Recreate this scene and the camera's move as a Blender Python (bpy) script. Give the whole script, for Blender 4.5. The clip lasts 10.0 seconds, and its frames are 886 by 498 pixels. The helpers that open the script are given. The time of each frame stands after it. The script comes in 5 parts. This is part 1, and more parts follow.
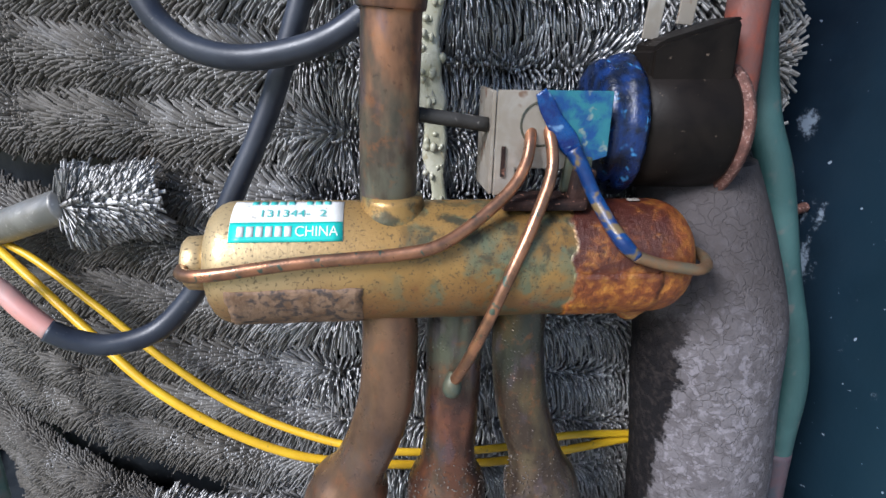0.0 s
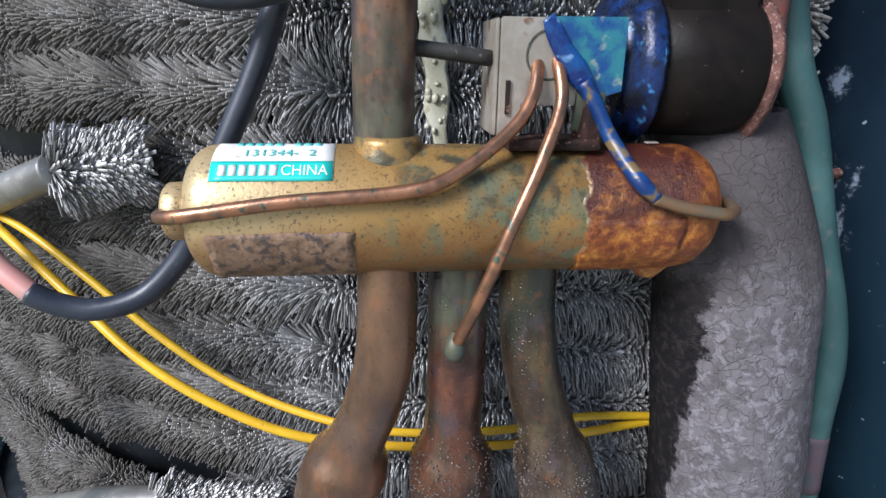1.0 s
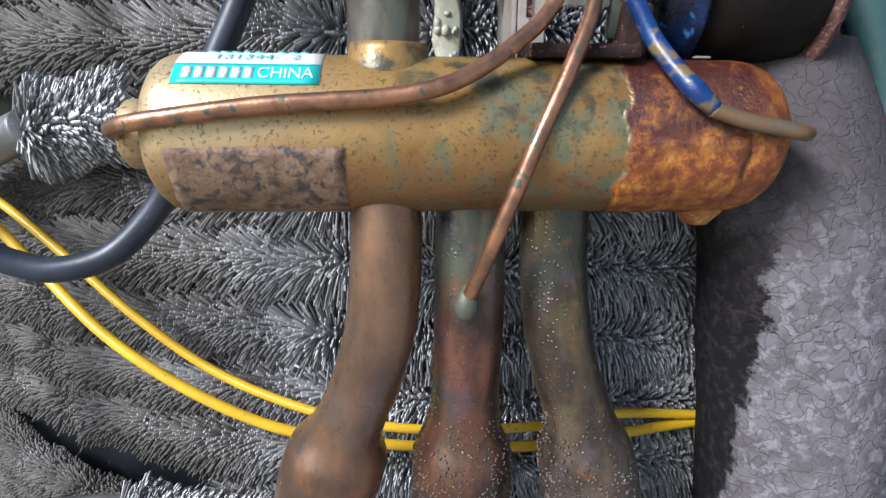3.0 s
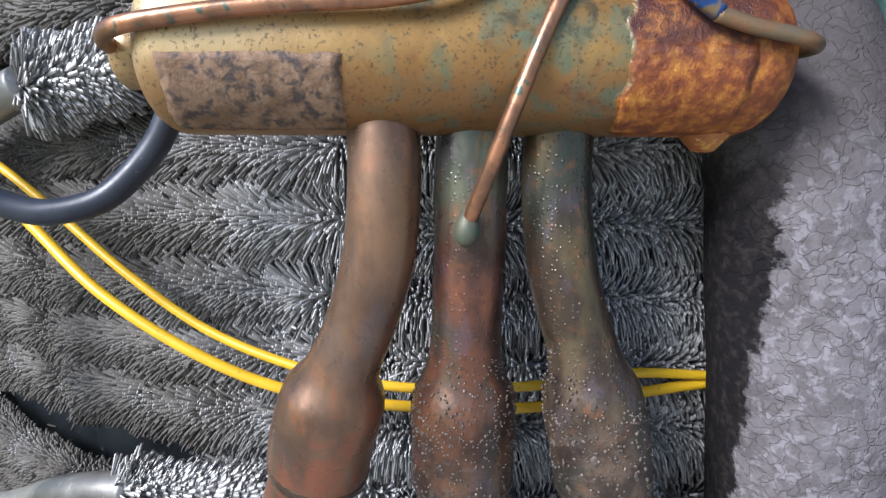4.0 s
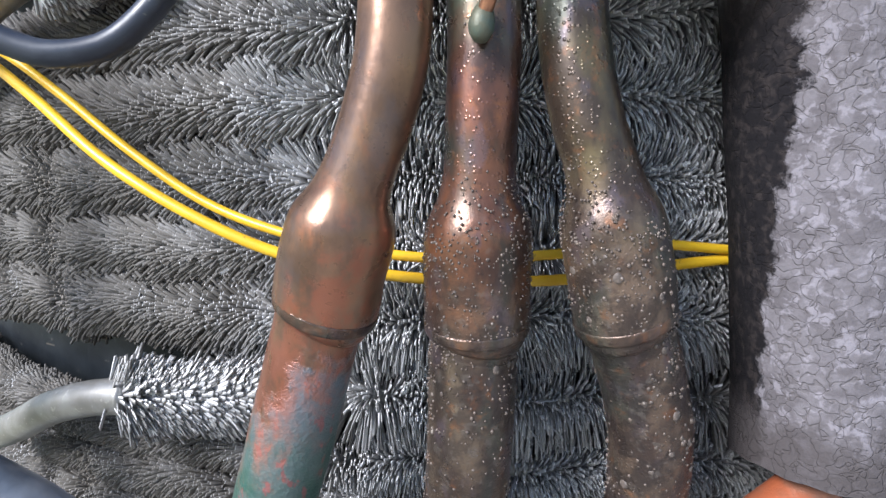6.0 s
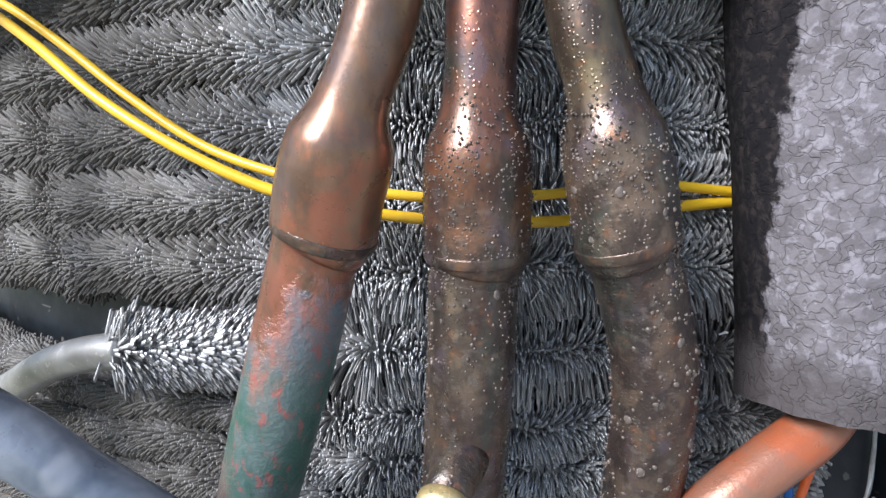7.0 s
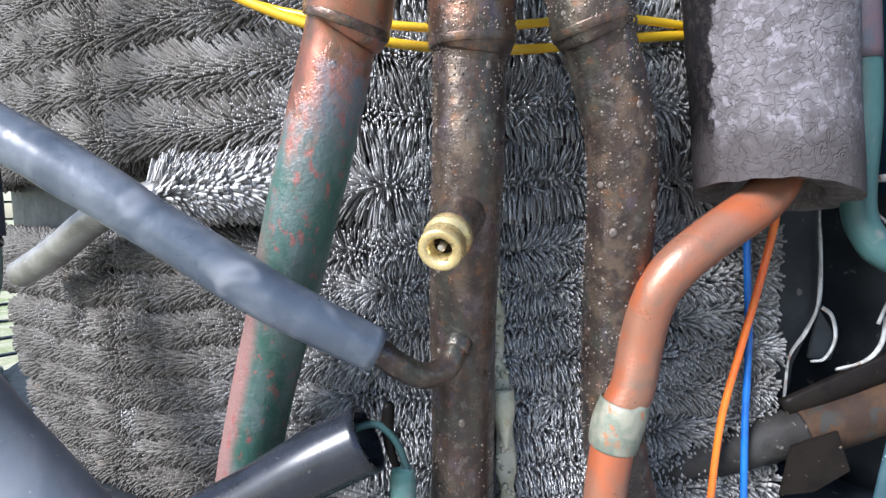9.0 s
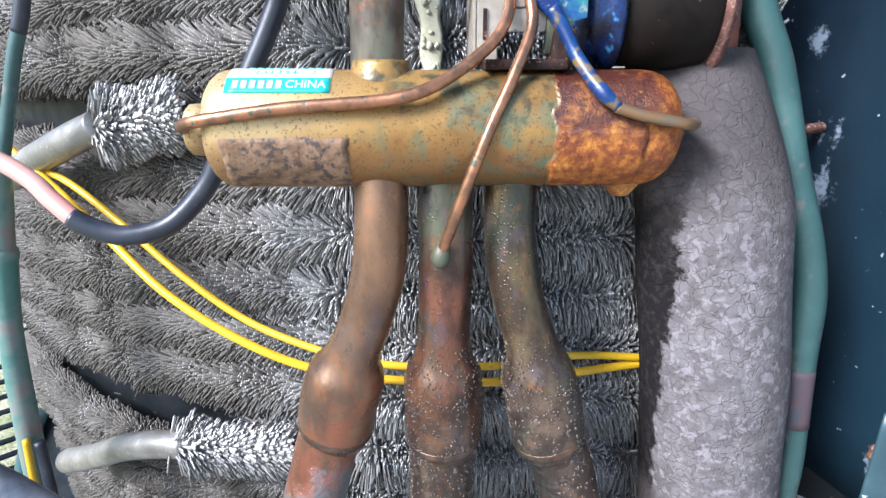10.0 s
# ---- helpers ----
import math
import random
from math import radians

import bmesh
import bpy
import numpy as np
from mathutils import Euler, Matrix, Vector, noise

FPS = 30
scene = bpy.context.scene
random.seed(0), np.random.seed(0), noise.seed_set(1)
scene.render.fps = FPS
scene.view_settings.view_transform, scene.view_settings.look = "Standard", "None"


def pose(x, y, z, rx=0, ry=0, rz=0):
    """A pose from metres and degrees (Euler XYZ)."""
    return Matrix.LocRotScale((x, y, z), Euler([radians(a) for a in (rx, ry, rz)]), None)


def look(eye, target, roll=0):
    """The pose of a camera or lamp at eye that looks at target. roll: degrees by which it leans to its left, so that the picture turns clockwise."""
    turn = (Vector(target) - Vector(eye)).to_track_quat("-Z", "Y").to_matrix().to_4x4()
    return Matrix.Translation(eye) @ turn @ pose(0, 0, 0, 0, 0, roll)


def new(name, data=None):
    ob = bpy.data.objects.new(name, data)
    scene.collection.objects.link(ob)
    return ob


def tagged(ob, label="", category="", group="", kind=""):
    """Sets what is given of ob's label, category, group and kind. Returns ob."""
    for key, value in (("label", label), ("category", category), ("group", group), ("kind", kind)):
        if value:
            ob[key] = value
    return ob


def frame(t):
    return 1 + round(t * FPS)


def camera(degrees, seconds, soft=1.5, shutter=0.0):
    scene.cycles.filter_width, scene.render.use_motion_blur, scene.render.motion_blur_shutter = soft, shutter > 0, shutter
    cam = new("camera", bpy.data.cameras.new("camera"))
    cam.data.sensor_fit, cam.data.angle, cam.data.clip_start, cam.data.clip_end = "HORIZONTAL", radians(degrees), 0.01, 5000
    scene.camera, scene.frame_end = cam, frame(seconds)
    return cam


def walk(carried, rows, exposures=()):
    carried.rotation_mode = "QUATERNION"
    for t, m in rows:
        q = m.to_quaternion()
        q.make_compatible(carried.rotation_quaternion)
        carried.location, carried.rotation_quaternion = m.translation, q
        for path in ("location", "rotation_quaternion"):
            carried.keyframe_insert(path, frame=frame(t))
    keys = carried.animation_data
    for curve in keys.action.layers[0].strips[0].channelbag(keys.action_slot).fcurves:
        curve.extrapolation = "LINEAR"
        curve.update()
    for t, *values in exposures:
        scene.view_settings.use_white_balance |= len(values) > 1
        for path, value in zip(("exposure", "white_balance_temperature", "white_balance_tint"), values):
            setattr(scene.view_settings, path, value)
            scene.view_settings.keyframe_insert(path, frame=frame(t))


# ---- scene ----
cam = camera(77.0, 10.0)
PATH = [
    (0, (0.00005, 0.01292, 0.61270), (-0.00272, 0.24702, 0.52500), 0.53),
    (0.5, (0.00077, 0.01751, 0.59986), (-0.00602, 0.25248, 0.51475), 0.12),
    (1, (0.00463, 0.01945, 0.58985), (-0.00555, 0.25541, 0.50786), -0.30),
    (1.5, (0.00421, 0.02481, 0.58110), (-0.00777, 0.26164, 0.50191), -0.58),
    (2, (0.00614, 0.02782, 0.57426), (-0.00723, 0.26562, 0.49828), -0.60),
    (3.5, (0.00476, 0.04039, 0.54471), (-0.01339, 0.28251, 0.48512), -0.49),
    (4, (0.00579, 0.03638, 0.53139), (-0.01270, 0.27957, 0.47649), -0.69),
    (4.5, (0.00522, 0.03450, 0.51521), (-0.01473, 0.27847, 0.46444), -1.01),
    (5, (0.00367, 0.03281, 0.49973), (-0.01645, 0.27758, 0.45296), -0.99),
    (5.5, (0.00321, 0.03144, 0.48489), (-0.01734, 0.27693, 0.44231), -0.95),
    (7, (0.00334, 0.02964, 0.45234), (-0.01785, 0.27618, 0.41671), -1.03),
    (7.5, (0.00112, 0.02358, 0.42741), (-0.01883, 0.27121, 0.39944), -1.34),
    (8, (-0.00002, 0.01008, 0.40838), (-0.01845, 0.25817, 0.38368), -1.65),
    (8.5, (0.00245, -0.00010, 0.38422), (-0.01590, 0.24845, 0.36450), -1.95),
    (9, (0.00153, -0.01178, 0.37514), (-0.01656, 0.23672, 0.35459), -2.02),
    (9.5, (0.01308, -0.03400, 0.45259), (-0.00572, 0.21223, 0.41361), -0.84),
    (10, (0.01995, -0.00785, 0.55873), (-0.00410, 0.23160, 0.49103), -1.11),
]
EXPOSURES = [(0, 0.18, 5900, 12), (1, 0.20, 5900, 12), (2, 0.31, 5900, 12), (3.5, 0.41, 5900, 12), (4.5, 0.62, 5900, 12), (5.5, 0.70, 5900, 12), (7, 0.75, 5900, 12), (8, 0.82, 5900, 12), (9, 1.00, 5900, 12), (9.5, 1.10, 5900, 12), (10, 1.07, 5900, 12)]
walk(cam, [(t, look(eye, target, roll)) for t, eye, target, roll in PATH], EXPOSURES)

# ---- world and light ----
world = bpy.data.worlds.new("world")
scene.world = world
world.use_nodes = True
wn = world.node_tree
sky = wn.nodes.new("ShaderNodeTexSky")
sky.sky_type = "NISHITA"
sky.sun_disc = False
sky.sun_elevation, sky.sun_rotation = radians(38), radians(224)
wn.links.new(sky.outputs[0], wn.nodes["Background"].inputs[0])
wn.nodes["Background"].inputs[1].default_value = 0.125
sun_data = bpy.data.lights.new("sun", "SUN")
sun_data.energy, sun_data.angle, sun_data.color = 5.0, radians(22), (1.0, 0.98, 0.96)
sun = new("sun", sun_data)
sun.matrix_world = look((-1.33, -1.23, 1.95), (0, 0.15, 0.45))


# ---- materials ----
def node_mat(name, rough=0.5, metal=0.0):
    m = bpy.data.materials.new(name)
    m.use_nodes = True
    nt = m.node_tree
    b = nt.nodes["Principled BSDF"]
    b.inputs["Roughness"].default_value = rough
    b.inputs["Metallic"].default_value = metal
    return m, nt, b


def coords(nt):
    return nt.nodes.new("ShaderNodeTexCoord").outputs["Object"]


def noise_tex(nt, scale, detail=4.0, rough=0.55, dist=0.0):
    n = nt.nodes.new("ShaderNodeTexNoise")
    n.inputs["Scale"].default_value = scale
    n.inputs["Detail"].default_value = detail
    n.inputs["Roughness"].default_value = rough
    n.inputs["Distortion"].default_value = dist
    nt.links.new(coords(nt), n.inputs["Vector"])
    return n.outputs["Fac"]


def ramp(nt, value, stops):
    r = nt.nodes.new("ShaderNodeValToRGB")
    els = r.color_ramp.elements
    while len(els) < len(stops):
        els.new(0.5)
    for e, (p, c) in zip(els, stops):
        e.position = p
        e.color = (*c, 1) if isinstance(c, tuple) else (c, c, c, 1)
    nt.links.new(value, r.inputs[0])
    return r.outputs[0]


def plug(nt, socket, v):
    if isinstance(v, (int, float)):
        socket.default_value = v
    elif isinstance(v, tuple):
        socket.default_value = (*v, 1) if len(v) == 3 else v
    else:
        nt.links.new(v, socket)


def mix(nt, fac, a, b):
    n = nt.nodes.new("ShaderNodeMix")
    n.data_type = "RGBA"
    for s, v in ((n.inputs[0], fac), (n.inputs[6], a), (n.inputs[7], b)):
        plug(nt, s, v)
    return n.outputs[2]


def calc(nt, op, a, b=0.0, c=0.0):
    n = nt.nodes.new("ShaderNodeMath")
    n.operation = op
    for s, v in zip(n.inputs, (a, b, c)):
        plug(nt, s, v)
    return n.outputs[0]


def axis_of(nt, which):
    s = nt.nodes.new("ShaderNodeSeparateXYZ")
    nt.links.new(coords(nt), s.inputs[0])
    return s.outputs["XYZ".index(which)]


def span(nt, value, lo, hi):
    """0 below lo, 1 above hi."""
    n = nt.nodes.new("ShaderNodeMapRange")
    n.interpolation_type = "SMOOTHSTEP"
    plug(nt, n.inputs[0], value)
    n.inputs[1].default_value, n.inputs[2].default_value = lo, hi
    return n.outputs[0]


def relief(nt, b, height, dist=0.0004, strength=0.6):
    n = nt.nodes.new("ShaderNodeBump")
    n.inputs["Distance"].default_value = dist
    n.inputs["Strength"].default_value = strength
    nt.links.new(height, n.inputs["Height"])
    nt.links.new(n.outputs[0], b.inputs["Normal"])


def blotches(nt, scale, lo, hi, detail=5.0, dist=0.3):
    return span(nt, noise_tex(nt, scale, detail, 0.6, dist), lo, hi)


def worn(name, base, second, rough=0.45, metal=0.0, scale=90, spots=None, spot_scale=700, spot_at=(0.62, 0.68), bump=0.5, fine=900, rough_var=0.18, coarse=0.0):
    """A surface with cloudy two-tone colour, small spots and fine relief."""
    m, nt, b = node_mat(name, rough, metal)
    col = mix(nt, blotches(nt, scale, 0.38, 0.62), base, second)
    if spots:
        col = mix(nt, blotches(nt, spot_scale, *spot_at, detail=2.0), col, spots)
    nt.links.new(col, b.inputs["Base Color"])
    grain = noise_tex(nt, fine, 4.0, 0.6)
    nt.links.new(calc(nt, "MULTIPLY_ADD", noise_tex(nt, scale * 3), rough_var * 2, rough - rough_var), b.inputs["Roughness"])
    if coarse:
        grain = calc(nt, "MULTIPLY_ADD", noise_tex(nt, 55, 3.0, 0.5, 0.6), coarse, grain)
    relief(nt, b, grain, 0.0003, bump)
    return m


def fin_material():
    m, nt, b = node_mat("spine_fin_aluminium", 0.42, 0.55)
    isl = nt.nodes.new("ShaderNodeNewGeometry").outputs["Random Per Island"]
    tone = ramp(nt, isl, [(0.0, (0.28, 0.278, 0.276)), (0.6, (0.42, 0.42, 0.42)), (1.0, (0.60, 0.60, 0.605))])
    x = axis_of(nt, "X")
    # dustier where the coil turns to the open side; shade painted in at right
    grime_shade = calc(nt, "MULTIPLY", span(nt, x, 0.045, 0.095), 0.6)
    dusty = calc(nt, "ADD", calc(nt, "ADD", grime_shade, span(nt, x, 0.03, -0.15)), calc(nt, "MULTIPLY_ADD", noise_tex(nt, 28, 5.0, 0.6), 1.3, -0.72))
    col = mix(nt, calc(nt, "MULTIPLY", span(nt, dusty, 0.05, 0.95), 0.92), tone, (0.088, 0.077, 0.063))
    rust = blotches(nt, 45, 0.66, 0.76)
    col = mix(nt, calc(nt, "MULTIPLY", rust, 0.6), col, (0.16, 0.09, 0.045))
    nt.links.new(col, b.inputs["Base Color"])
    nt.links.new(calc(nt, "MULTIPLY_ADD", dusty, 0.25, 0.42), b.inputs["Roughness"])
    nt.links.new(calc(nt, "MULTIPLY_ADD", span(nt, dusty, 0.0, 0.9), -0.5, 0.6), b.inputs["Metallic"])
    return m


def clean_fin_material():
    m, nt, b = node_mat("bare_fin_aluminium", 0.45, 0.35)
    isl = nt.nodes.new("ShaderNodeNewGeometry").outputs["Random Per Island"]
    nt.links.new(ramp(nt, isl, [(0.0, (0.25, 0.24, 0.225)), (0.6, (0.42, 0.41, 0.395)), (1.0, (0.60, 0.585, 0.57))]), b.inputs["Base Color"])
    return m


def copper(name, zones, gloss=0.36, speck=0.5):
    """Weathered copper tube. zones: rising heights with the colours between them, blurred into one another."""
    m, nt, b = node_mat(name, gloss, 0.62)
    z = axis_of(nt, "Z")
    wob = calc(nt, "ADD", z, calc(nt, "MULTIPLY_ADD", noise_tex(nt, 70, 5.0, 0.65), 0.05, -0.025))
    lo, hi = zones[0][0], zones[-1][0]
    pos = calc(nt, "DIVIDE", calc(nt, "SUBTRACT", wob, lo), hi - lo)
    col = ramp(nt, pos, [((h - lo) / (hi - lo), c) for h, c in zones])
    grain = nt.nodes.new("ShaderNodeMapping")
    grain.inputs["Scale"].default_value = (1, 1, 0.45)
    nt.links.new(coords(nt), grain.inputs[0])

    def streaks(scale, lo, hi):
        n = nt.nodes.new("ShaderNodeTexNoise")
        n.inputs["Scale"].default_value = scale
        n.inputs["Detail"].default_value = 4
        nt.links.new(grain.outputs[0], n.inputs["Vector"])
        return span(nt, n.outputs["Fac"], lo, hi)

    col = mix(nt, calc(nt, "MULTIPLY", streaks(110, 0.40, 0.62), 0.8), col, (0.050, 0.034, 0.030))
    col = mix(nt, calc(nt, "MULTIPLY", streaks(70, 0.50, 0.64), 0.6), col, (0.060, 0.075, 0.062))
    col = mix(nt, calc(nt, "MULTIPLY", streaks(150, 0.54, 0.68), 0.5), col, (0.12, 0.095, 0.115))
    col = mix(nt, calc(nt, "MULTIPLY", blotches(nt, 230, 0.54, 0.74, 8.0), 0.5), col, (0.29, 0.115, 0.045))
    col = mix(nt, calc(nt, "MULTIPLY", blotches(nt, 420, 0.60, 0.70, 3.0), 0.35), col, (0.025, 0.018, 0.016))
    crusty = calc(nt, "MULTIPLY", span(nt, z, 0.49, 0.43), min(1.0, speck * 1.5))
    col = mix(nt, calc(nt, "MULTIPLY", calc(nt, "MULTIPLY", blotches(nt, 150, 0.44, 0.60), 0.75), crusty), col, (0.042, 0.033, 0.030))
    col = mix(nt, calc(nt, "MULTIPLY", calc(nt, "MULTIPLY", blotches(nt, 260, 0.55, 0.66), 0.5), crusty), col, (0.17, 0.145, 0.125))
    bead = nt.nodes.new("ShaderNodeTexVoronoi")
    bead.inputs["Scale"].default_value = 880
    nt.links.new(coords(nt), bead.inputs["Vector"])
    pick = nt.nodes.new("ShaderNodeSeparateColor")
    nt.links.new(bead.outputs["Color"], pick.inputs[0])
    dots = calc(nt, "MULTIPLY", span(nt, bead.outputs["Distance"], 0.48, 0.12), span(nt, pick.outputs[0], 0.2, 0.9))
    dots = calc(nt, "MULTIPLY", dots, span(nt, noise_tex(nt, 45, 3.0), 0.62 - 0.35 * speck, 0.75 - 0.3 * speck))
    col = mix(nt, calc(nt, "MULTIPLY", dots, speck * 0.15), col, (0.24, 0.20, 0.16))
    nt.links.new(col, b.inputs["Base Color"])
    nt.links.new(calc(nt, "MULTIPLY_ADD", noise_tex(nt, 140, 5.0), 0.24, gloss - 0.10), b.inputs["Roughness"])
    h = calc(nt, "ADD", calc(nt, "MULTIPLY", noise_tex(nt, 500, 3.0), 0.10), calc(nt, "MULTIPLY", dots, speck * 0.5))
    h = calc(nt, "ADD", h, calc(nt, "MULTIPLY", crusty, calc(nt, "MULTIPLY", noise_tex(nt, 300, 6.0, 0.65), 1.1)))
    relief(nt, b, h, 0.0006, 0.7)
    return m


def painted_tube():
    """Copper with peeling green and red paint."""
    m, nt, b = node_mat("peeling_green_paint_copper", 0.42, 0.2)
    z, x = axis_of(nt, "Z"), axis_of(nt, "X")
    grain = nt.nodes.new("ShaderNodeMapping")
    grain.inputs["Scale"].default_value = (1, 1, 0.55)
    grain.inputs["Rotation"].default_value = (0, radians(-16), 0)
    nt.links.new(coords(nt), grain.inputs[0])

    def streaks(scale, lo, hi):
        n = nt.nodes.new("ShaderNodeTexNoise")
        n.inputs["Scale"].default_value = scale
        n.inputs["Detail"].default_value = 6
        n.inputs["Roughness"].default_value = 0.65
        nt.links.new(grain.outputs[0], n.inputs["Vector"])
        return span(nt, n.outputs["Fac"], lo, hi)

    flank = calc(nt, "SUBTRACT", x, calc(nt, "MULTIPLY_ADD", z, 0.334, -0.1889))
    bare = mix(nt, streaks(70, 0.35, 0.68), (0.225, 0.130, 0.078), (0.110, 0.066, 0.046))
    bare = mix(nt, calc(nt, "MULTIPLY", streaks(150, 0.50, 0.72), 0.5), bare, (0.33, 0.125, 0.06))
    bare = mix(nt, calc(nt, "MULTIPLY", streaks(60, 0.50, 0.66), 0.3), bare, (0.115, 0.12, 0.14))
    bare = mix(nt, calc(nt, "MULTIPLY", blotches(nt, 420, 0.60, 0.70, 3.0), 0.25), bare, (0.03, 0.02, 0.018))
    paint = mix(nt, streaks(75, 0.40, 0.62), (0.032, 0.085, 0.065), (0.085, 0.12, 0.112))
    paint = mix(nt, span(nt, z, 0.415, 0.385), (0.105, 0.125, 0.140), paint)
    wob = calc(nt, "MULTIPLY_ADD", noise_tex(nt, 60, 5.0, 0.6), 0.006, flank)
    pink = calc(nt, "MULTIPLY", span(nt, wob, 0.001, -0.0045), span(nt, z, 0.385, 0.335))
    paint = mix(nt, pink, paint, (0.21, 0.115, 0.105))
    paint = mix(nt, calc(nt, "MULTIPLY", streaks(240, 0.57, 0.64), 0.75), paint, (0.24, 0.07, 0.065))
    edge = calc(nt, "MULTIPLY_ADD", flank, -0.9, calc(nt, "MULTIPLY_ADD", noise_tex(nt, 110, 6.0, 0.7), 0.085, z))
    on = span(nt, edge, 0.466, 0.446)
    col = mix(nt, on, bare, paint)
    red = calc(nt, "MULTIPLY", span(nt, edge, 0.496, 0.480), span(nt, edge, 0.425, 0.455))
    red = calc(nt, "MULTIPLY", red, streaks(120, 0.40, 0.58))
    col = mix(nt, calc(nt, "MULTIPLY", red, 0.6), col, (0.31, 0.10, 0.055))
    nt.links.new(col, b.inputs["Base Color"])
    nt.links.new(calc(nt, "MULTIPLY_ADD", on, -0.55, 0.60), b.inputs["Metallic"])
    nt.links.new(calc(nt, "MULTIPLY_ADD", noise_tex(nt, 200), 0.24, calc(nt, "MULTIPLY_ADD", on, 0.10, 0.18)), b.inputs["Roughness"])
    bumps = calc(nt, "MULTIPLY", calc(nt, "MULTIPLY_ADD", on, 0.88, 0.12), noise_tex(nt, 330, 5.0, 0.65))
    relief(nt, b, bumps, 0.0009, 0.8)
    return m


def valve_paint():
    m, nt, b = node_mat("weathered_brass_valve_body", 0.36, 0.45)
    x, z = axis_of(nt, "X"), axis_of(nt, "Z")
    col = mix(nt, blotches(nt, 40, 0.4, 0.62), (0.37, 0.215, 0.066), (0.25, 0.135, 0.040))
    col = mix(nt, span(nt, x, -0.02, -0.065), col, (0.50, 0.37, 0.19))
    # browner lower half, deepened with painted shade against ground bounce
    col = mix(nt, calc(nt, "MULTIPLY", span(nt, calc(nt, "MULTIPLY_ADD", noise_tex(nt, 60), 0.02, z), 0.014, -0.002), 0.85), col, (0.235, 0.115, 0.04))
    green = calc(nt, "MULTIPLY", blotches(nt, 75, 0.45, 0.66), calc(nt, "MULTIPLY", span(nt, x, -0.012, 0.008), span(nt, x, 0.05, 0.03)))
    green = calc(nt, "MAXIMUM", green, calc(nt, "MULTIPLY", blotches(nt, 130, 0.50, 0.68), span(nt, x, -0.035, -0.005)))
    col = mix(nt, calc(nt, "MULTIPLY", green, 0.75), col, (0.11, 0.17, 0.11))
    red = calc(nt, "MULTIPLY", blotches(nt, 95, 0.55, 0.66), span(nt, z, 0.004, -0.006))
    col = mix(nt, calc(nt, "MULTIPLY", red, 0.7), col, (0.20, 0.065, 0.03))
    grime_shade = calc(nt, "MULTIPLY", blotches(nt, 120, 0.50, 0.64, 8.0), calc(nt, "MULTIPLY", span(nt, x, -0.030, -0.005), span(nt, z, -0.006, 0.008)))
    col = mix(nt, calc(nt, "MULTIPLY", grime_shade, 0.8), col, (0.055, 0.048, 0.030))
    pits = calc(nt, "MULTIPLY", blotches(nt, 1050, 0.57, 0.66, 2.0), span(nt, noise_tex(nt, 50), 0.30, 0.46))
    col = mix(nt, calc(nt, "MULTIPLY", pits, 0.65), col, (0.07, 0.055, 0.035))
    # rust at the far end, with its ragged rim
    edge = calc(nt, "MULTIPLY_ADD", noise_tex(nt, 70, 4.0), 0.016, x)
    rust = span(nt, edge, 0.0405, 0.0425)
    rtone = ramp(nt, noise_tex(nt, 230, 9.0, 0.72, 0.2), [(0.32, (0.075, 0.016, 0.009)), (0.48, (0.25, 0.066, 0.015)), (0.60, (0.50, 0.19, 0.028)), (0.72, (0.66, 0.38, 0.085))])
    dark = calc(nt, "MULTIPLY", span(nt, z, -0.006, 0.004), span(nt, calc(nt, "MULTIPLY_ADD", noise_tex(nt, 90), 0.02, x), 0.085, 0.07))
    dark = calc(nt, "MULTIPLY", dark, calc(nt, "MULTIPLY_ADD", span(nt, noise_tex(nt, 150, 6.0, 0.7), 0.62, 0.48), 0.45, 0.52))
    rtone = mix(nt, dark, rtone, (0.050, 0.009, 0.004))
    col = mix(nt, rust, col, rtone)
    nt.links.new(col, b.inputs["Base Color"])
    nt.links.new(calc(nt, "MULTIPLY_ADD", rust, -0.4, 0.45), b.inputs["Metallic"])
    nt.links.new(calc(nt, "MULTIPLY_ADD", rust, 0.04, calc(nt, "MULTIPLY_ADD", noise_tex(nt, 160), 0.3, 0.24)), b.inputs["Roughness"])
    h = calc(nt, "ADD", calc(nt, "MULTIPLY", noise_tex(nt, 800), 0.25), calc(nt, "MULTIPLY", rust, calc(nt, "MULTIPLY_ADD", noise_tex(nt, 600, 7.0, 0.7), 1.9, 0.4)))
    relief(nt, b, h, 0.0007, 0.6)
    return m


